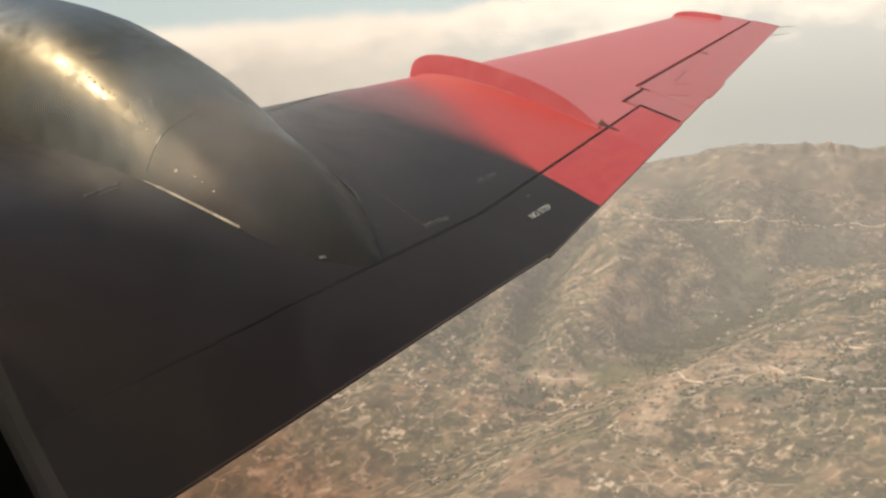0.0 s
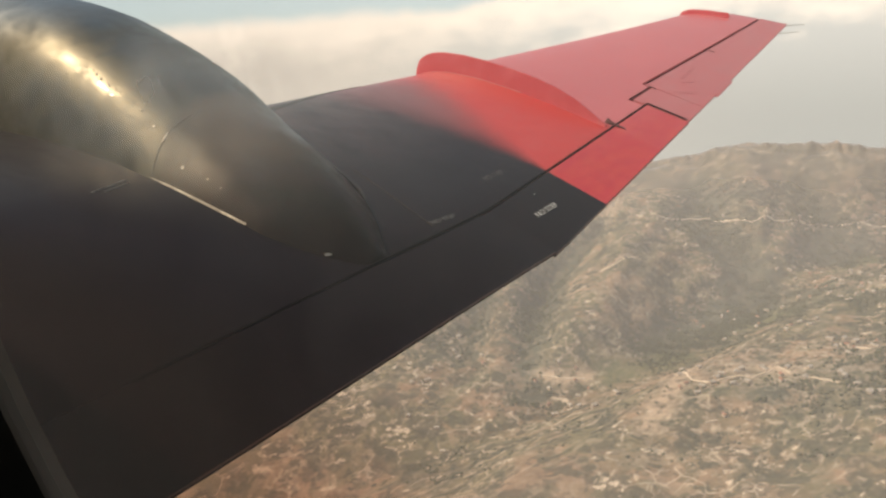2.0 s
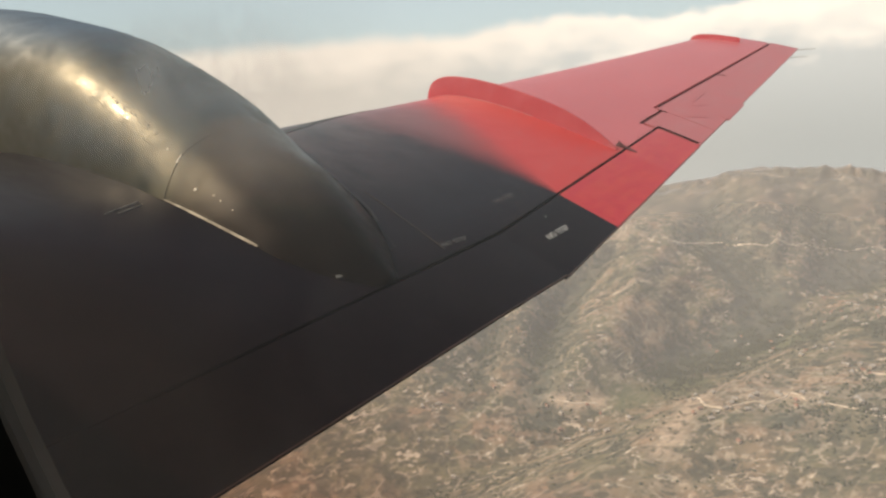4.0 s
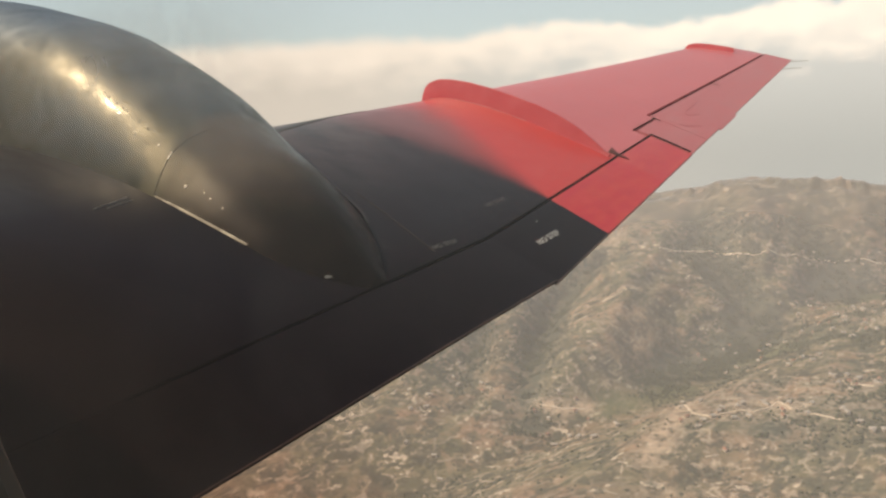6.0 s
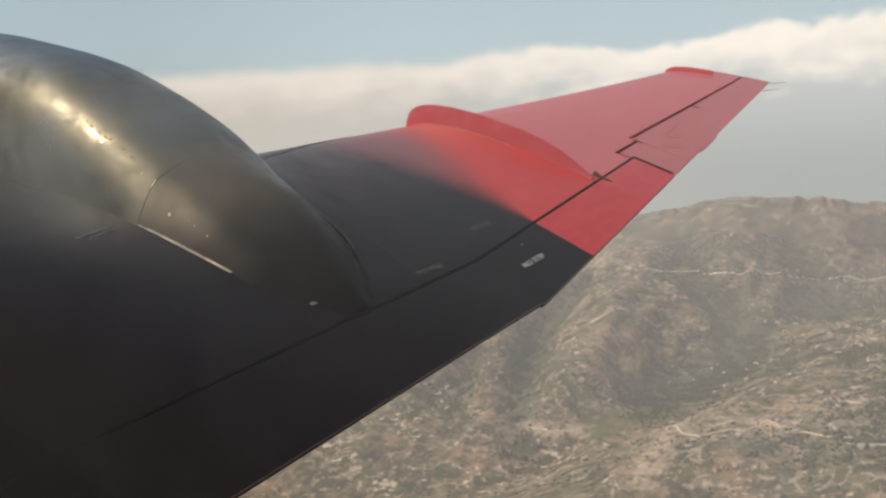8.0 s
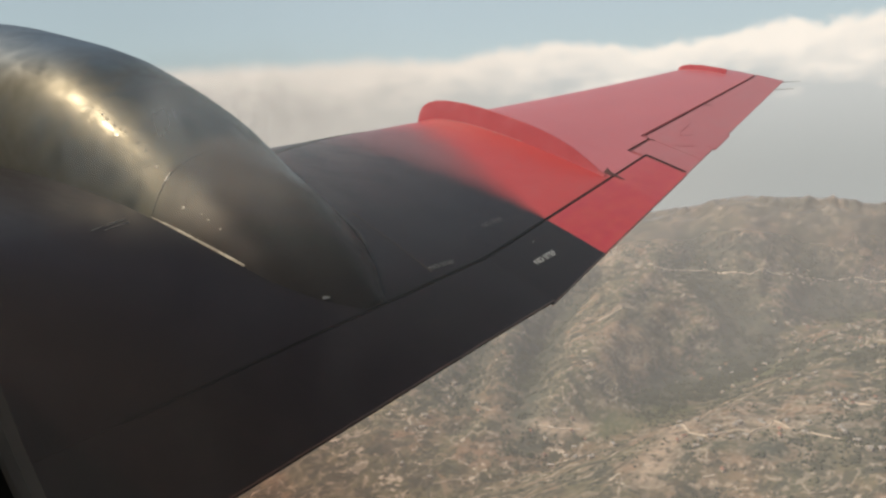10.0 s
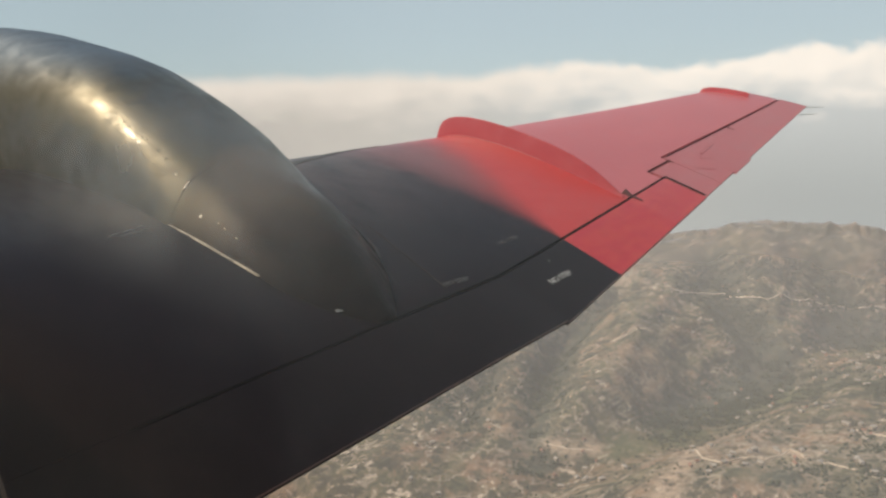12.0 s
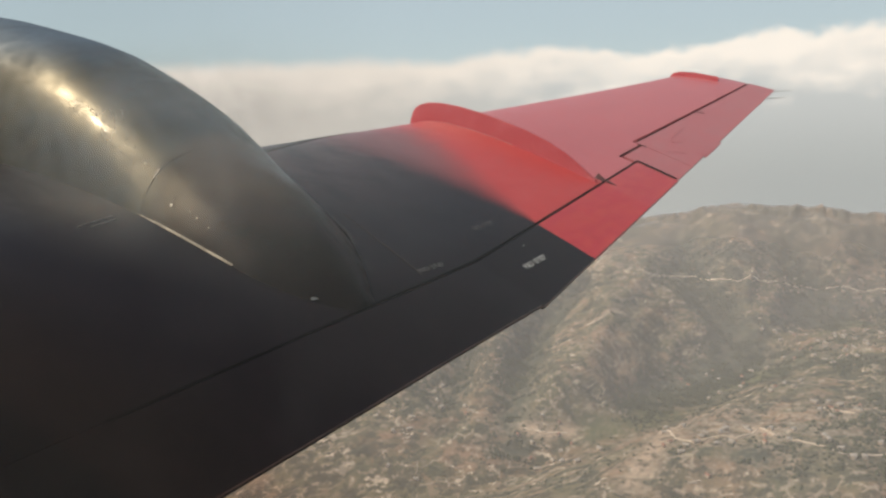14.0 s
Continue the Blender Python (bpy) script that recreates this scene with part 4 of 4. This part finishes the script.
def sheet(name, a_values, b_values, lift, mat, blur=0.0):
    A, B = np.meshgrid(np.array(a_values), np.array(b_values), indexing="ij")
    Z = sum(land_height(A + p * blur, B + q * blur) for p, q in NEAR) / len(NEAR) if blur else land_height(A, B)
    if blur:
        low = 1 - ease((crest_line(B) - A) / 260)
        Z = Z + low * (land_height(A, B) + 4.0 - Z - lift)
    P = to_world(A, B, Z + lift).reshape(-1, 3)
    na, nb = A.shape
    i = np.arange(na * nb).reshape(na, nb)
    Q = np.stack([i[:-1, :-1], i[1:, :-1], i[1:, 1:], i[:-1, 1:]], -1).reshape(-1, 4)
    me = bpy.data.meshes.new(name)
    me.vertices.add(len(P))
    me.vertices.foreach_set("co", P.ravel())
    me.loops.add(Q.size)
    me.loops.foreach_set("vertex_index", Q.ravel())
    me.polygons.add(len(Q))
    me.polygons.foreach_set("loop_start", np.arange(0, Q.size, 4))
    me.update(calc_edges=True)
    me.validate()
    me.polygons.foreach_set("use_smooth", np.ones(len(Q), bool))
    me.materials.append(mat)
    return new(name, me)


steps = lambda lo, hi, d: list(np.arange(lo, hi, d))
A_ROWS = steps(-7000, 500, 300) + steps(500, 3300, 9) + steps(3300, 7001, 120)
B_ROWS = steps(-7000, -1500, 250) + steps(-1500, 1500, 9) + steps(1500, 7001, 250)
ground = sheet("ground", A_ROWS, B_ROWS, 0.0, M_GROUND)


WOODS = [(2440, -335, 130, 100), (2320, -290, 80, 60), (2790, -106, 45, 60), (2490, -83, 40, 45), (1100, -68, 40, 34), (2084, -95, 80, 70),
         (1630, 105, 120, 48), (1400, -332, 150, 30), (2680, 95, 110, 34), (1463, 620, 120, 40)]
BARED = [([(1373, 345), (1366, 302), (1396, 250)], 17), ([(1329, 63), (1215, 66), (1125, 76), (1008, 98)], 22), ([(1258, -81), (1205, -104)], 15),
         ([(1881, 305), (1900, 261), (1954, 210)], 9), ([(2561, 385), (2500, 365), (2400, 349)], 26), ([(2463, -233), (2495, -285)], 12)]


def bared_cover(a, b):
    total = 0
    for path, width in BARED:
        total = total + np.exp(-(path_distance(a, b, path) / width) ** 2)
    return np.clip(total, 0, 1)


def wood_cover(a, b):
    """How thickly trees stand, 0 to 1: in ravines, on the ridge and in patches."""
    patch = ease((fbm(a / 230 + 71, b / 230 + 23, 4, 0.55) - 0.50) / 0.14)
    spur, fine = gullies(a, b)
    cover = 0.45 * patch + 0.65 * ease((0.25 - fine) / 0.5) * ease((fbm(a / 90 + 7, b / 90 + 1, 3) - 0.35) / 0.2) + 0.35 * ease(-spur / 0.5)
    for path, depth, width in RAVINES:
        cover = cover + min(depth, 30) / 33 * np.exp(-(path_distance(a, b, path) / (width * 0.9)) ** 2)
    for a0, b0, along, across in WOODS:
        cover = cover + np.exp(-((a - a0) / along) ** 2 - ((b - b0) / across) ** 2) * (0.45 + 0.8 * (fbm(a / 60 + 3, b / 60 + 8, 3) - 0.3))
    crown = np.exp(-((a - crest_line(b)) / 70) ** 2) * ease((fbm(a / 120 + 5, b / 120 + 2, 3) - 0.44) / 0.10)
    return np.clip(cover + 0.8 * crown, 0, 1)


def grass_cover(a, b):
    strip_line = ROADS_LOW
    return np.exp(-(path_distance(a, b, strip_line) / 52) ** 2) * ease((fbm(a / 90, b / 90 + 7, 3) - 0.3) / 0.3)


def village_cover(a, b):
    near = np.exp(-(path_distance(a, b, [(1320, 40), (1230, -90), (1330, -260)]) / 130) ** 2)
    return np.clip(near + 0.8 * np.exp(-(path_distance(a, b, [(2390, 330), (2330, 200), (2380, 60)]) / 60) ** 2) + 0.7 * np.exp(-(path_distance(a, b, [(2860, 100), (2810, -200)]) / 70) ** 2), 0, 1)


ROADS_LOW = [(1400, 215), (1486, 145), (1628, 36), (1717, -47), (1880, -180), (2120, -310), (2340, -430)]
A2, B2 = np.meshgrid(np.array(A_ROWS), np.array(B_ROWS), indexing="ij")
for key, values in (("wood", wood_cover(A2, B2)), ("grass", grass_cover(A2, B2)), ("village", village_cover(A2, B2)), ("bared", bared_cover(A2, B2))):
    layer = ground.data.attributes.new(key, "FLOAT", "POINT")
    layer.data.foreach_set("value", values.ravel().astype(np.float32))
tagged(ground, "dry brown terraced hills with scrub and fields", "ground", kind="structure")
# a sheet added above the land stands in for haze in the air
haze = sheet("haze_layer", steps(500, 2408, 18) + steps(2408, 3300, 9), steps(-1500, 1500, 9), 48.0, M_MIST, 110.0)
tagged(haze, "translucent sheet that stands in for aerial haze over the hills", "haze", kind="structure")
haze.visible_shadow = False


def on_land(a, b, lift=0.0):
    return Vector(to_world(np.float64(a), np.float64(b), land_height(a, b) + lift))


def road(points, width):
    """A dirt road draped over the land through points of the plan."""
    pts = []
    for (a0, b0), (a1, b1) in zip(points[:-1], points[1:]):
        n = max(2, int(math.hypot(a1 - a0, b1 - b0) / 14))
        for k in range(n):
            u = k / n
            wob = 9 * (float(fbm((a0 + (a1 - a0) * u) / 45, (b0 + (b1 - b0) * u) / 45, 2)) - 0.5)
            pts.append((a0 + (a1 - a0) * u + wob, b0 + (b1 - b0) * u + wob))
    verts, faces = [], []
    for i, (a, b) in enumerate(pts):
        q = pts[min(i + 1, len(pts) - 1)]
        r = pts[max(i - 1, 0)]
        d = Vector((q[0] - r[0], q[1] - r[1])).normalized()
        w = width * (0.45 + 1.0 * random.random()) / 2
        for s, z in ((-1.3, -1.0), (-1, 1.6), (1, 1.6), (1.3, -1.0)):
            verts.append(on_land(a - d.y * w * s, b + d.x * w * s, z))
    for i in range(len(pts) - 1):
        for k in range(3):
            faces.append((4 * i + k, 4 * i + k + 1, 4 * i + k + 5, 4 * i + k + 4))
    ob = mesh_object("road", verts, faces, M_ROAD)
    return tagged(ob, "pale winding dirt road across the hillside", "road", "hill roads", "structure")


ROADS = [
    (4.2, [(2318, 214), (2300, 180), (2389, 100), (2410, 41), (2373, -2), (2347, -82), (2421, -182), (2463, -233), (2495, -285), (2532, -369), (2571, -466), (2643, -577)]),
    (3, [(1329, 63), (1215, 44), (1168, 11), (1191, -18), (1184, -52), (1224, -79), (1258, -94), (1201, -111), (1216, -128)]),
    (3, [(1361, -203), (1342, -226), (1307, -252)]),
    (3, [(1370, 351), (1366, 302), (1394, 249)]),
    (2.5, [(1881, 305), (1882, 261), (1954, 210)]),
    (3.5, [(2561, 385), (2584, 349), (2384, 349)]),
    (2.5, [(1033, 16), (1052, -19)]),
    (3.5, [(2852, -52), (2840, -108), (2833, -173)]),
    (3, [(1182, -133), (1144, -175), (1120, -193), (1131, -244), (1152, -284), (1152, -317)]),
    (2.5, [(1485, -110), (1538, -174), (1712, -255), (1894, -357), (2062, -449)]),
]
for road_width, plan in ROADS[:9]:
    road(plan, road_width)
VILLAGES = [(ROADS[0][1], 24), (ROADS[1][1], 34), (ROADS[2][1], 18), (ROADS[3][1], 10), (ROADS[5][1], 8), (ROADS[8][1], 12), (ROADS[9][1], 14)]


# houses of the hill villages
def house(kind):
    ob = new("house")
    w, d, h = kind["size"]
    r, e = kind["rise"], 0.5
    v = [(-w / 2, -d / 2, -2), (w / 2, -d / 2, -2), (w / 2, d / 2, -2), (-w / 2, d / 2, -2), (-w / 2, -d / 2, h), (w / 2, -d / 2, h), (w / 2, d / 2, h), (-w / 2, d / 2, h), (-w / 2, 0, h + r * 0.9), (w / 2, 0, h + r * 0.9)]
    f = [(0, 1, 5, 4), (2, 3, 7, 6), (1, 2, 6, 9, 5), (3, 0, 4, 8, 7), (4, 5, 9, 8), (6, 7, 8, 9), (3, 2, 1, 0)]
    mesh_object("wall", v, f, M_WALL, ob, "", 20)
    o = w / 2 + e
    v = []
    for x in (-o, o):
        v += [(x, -d / 2 - e, h - 0.2), (x, 0, h + r), (x, d / 2 + e, h - 0.2), (x, d / 2 + e, h - 0.45), (x, 0, h + r - 0.25), (x, -d / 2 - e, h - 0.45)]
    f = [(i, (i + 1) % 6, 6 + (i + 1) % 6, 6 + i) for i in range(6)] + [(0, 1, 4, 5), (1, 2, 3, 4), (6, 11, 10, 7), (7, 10, 9, 8)]
    mesh_object("roof", v, f, kind["roof"], ob, kind["words"], 20)
    for k, x in enumerate((-w / 4, w / 4)):
        v = [(x + i, -d / 2 - 0.06 + j, 1.0 + q) for i in (-0.5, 0.5) for j in (0, 0.1) for q in (0, 1.3)]
        mesh_object("window", v, [(0, 1, 3, 2), (4, 6, 7, 5), (0, 4, 5, 1), (2, 3, 7, 6), (1, 5, 7, 3), (0, 2, 6, 4)], M_SEAM_DARK, ob, "", 20)
    return tagged(ob, kind["label"], "house", "hill houses")


KINDS = [dict(size=(9, 6, 4.6), rise=1.6, roof=M_TIN, words="pale tin roof", label="limewashed hill house with a tin roof"),
         dict(size=(7.5, 5, 4.2), rise=1.8, roof=M_TILE, words="clay tile roof", label="small hill house with a clay roof"),
         dict(size=(12, 7, 5.4), rise=1.2, roof=M_TIN, words="pale tin roof", label="long two-storey house with a tin roof")]
models = [house(k) for k in KINDS]
spots = []
rng = random.Random(11)
for path, count in VILLAGES:
    for k in range(count):
        i = rng.randrange(len(path) - 1)
        u = rng.random()
        a = path[i][0] + (path[i + 1][0] - path[i][0]) * u + rng.choice((-1, 1)) * rng.uniform(12, 46)
        b = path[i][1] + (path[i + 1][1] - path[i][1]) * u + rng.uniform(-22, 22)
        if a < float(crest_line(b)) - 130 and all(math.hypot(a - q[0], b - q[1]) > 19 for q in spots):
            spots.append((a, b))
while len(spots) < 150:
    a, b = rng.uniform(1050, 2750), rng.uniform(-750, 600)
    if float(fbm(a / 260 + 51, b / 260 + 9, 2)) > 0.60 and all(math.hypot(a - q[0], b - q[1]) > 24 for q in spots):
        spots.append((a, b))
for i, (a, b) in enumerate(spots):
    m = Matrix.Translation(on_land(a, b, 0.0)) @ Matrix.Rotation(rng.uniform(0, 6.28), 4, "Z")
    if i < 3:
        models[i].matrix_basis = m
    else:
        copy_thing(models[rng.choice((0, 0, 1, 2))], m)

# scrub and woods
def woods():
    rs = np.random.RandomState(5)
    ico = np.array([(1, 0, 0), (-0.5, 0.87, 0), (-0.5, -0.87, 0), (0, 0, 1.1), (0.45, 0.78, 0.55), (-0.9, 0, 0.55), (0.45, -0.78, 0.55), (0, 0, -0.5)])
    tri = np.array([(0, 4, 6), (4, 1, 5), (5, 2, 6), (3, 6, 4), (3, 4, 5), (3, 5, 6), (0, 1, 4), (1, 2, 5), (2, 0, 6), (7, 1, 0), (7, 2, 1), (7, 0, 2)])
    n = 260000
    a, b = rs.uniform(900, 3150, n), rs.uniform(-1150, 950, n)
    wood = wood_cover(a, b)
    z = land_height(a, b)
    clump = ease((fbm(a / 26 + 3, b / 26 + 11, 3, 0.6) - 0.44) / 0.14)
    keep = rs.rand(n) < (wood * 0.93 + 0.05) * 0.95 * clump
    keep &= a < crest_line(b) - 35
    a, b, z, wood = a[keep], b[keep], z[keep], wood[keep]
    n = len(a)
    size = rs.uniform(1.1, 3.0, n) + 2.2 * wood * rs.rand(n)
    size = np.where(a > crest_line(b) - 70, np.minimum(size, 1.4 + 1.8 * rs.rand(n)), size)
    shape = ico[None] * rs.uniform(0.55, 1.35, (n, 8, 1)) * size[:, None, None]
    shape[:, :, 2] *= rs.uniform(0.7, 1.15, (n, 1))
    P = (shape + to_world(a, b, z + size * 0.35)[:, None, :]).reshape(-1, 3)
    Q = (tri[None] + 8 * np.arange(n)[:, None, None]).reshape(-1, 3)
    me = bpy.data.meshes.new("woodland")
    me.vertices.add(len(P))
    me.vertices.foreach_set("co", P.ravel())
    me.loops.add(Q.size)
    me.loops.foreach_set("vertex_index", Q.ravel())
    me.polygons.add(len(Q))
    me.polygons.foreach_set("loop_start", np.arange(0, Q.size, 3))
    me.update(calc_edges=True)
    me.materials.append(M_LEAF)
    return tagged(new("woodland", me), "dusty green scrub and trees on the slopes", "trees", kind="stuff")


woods()
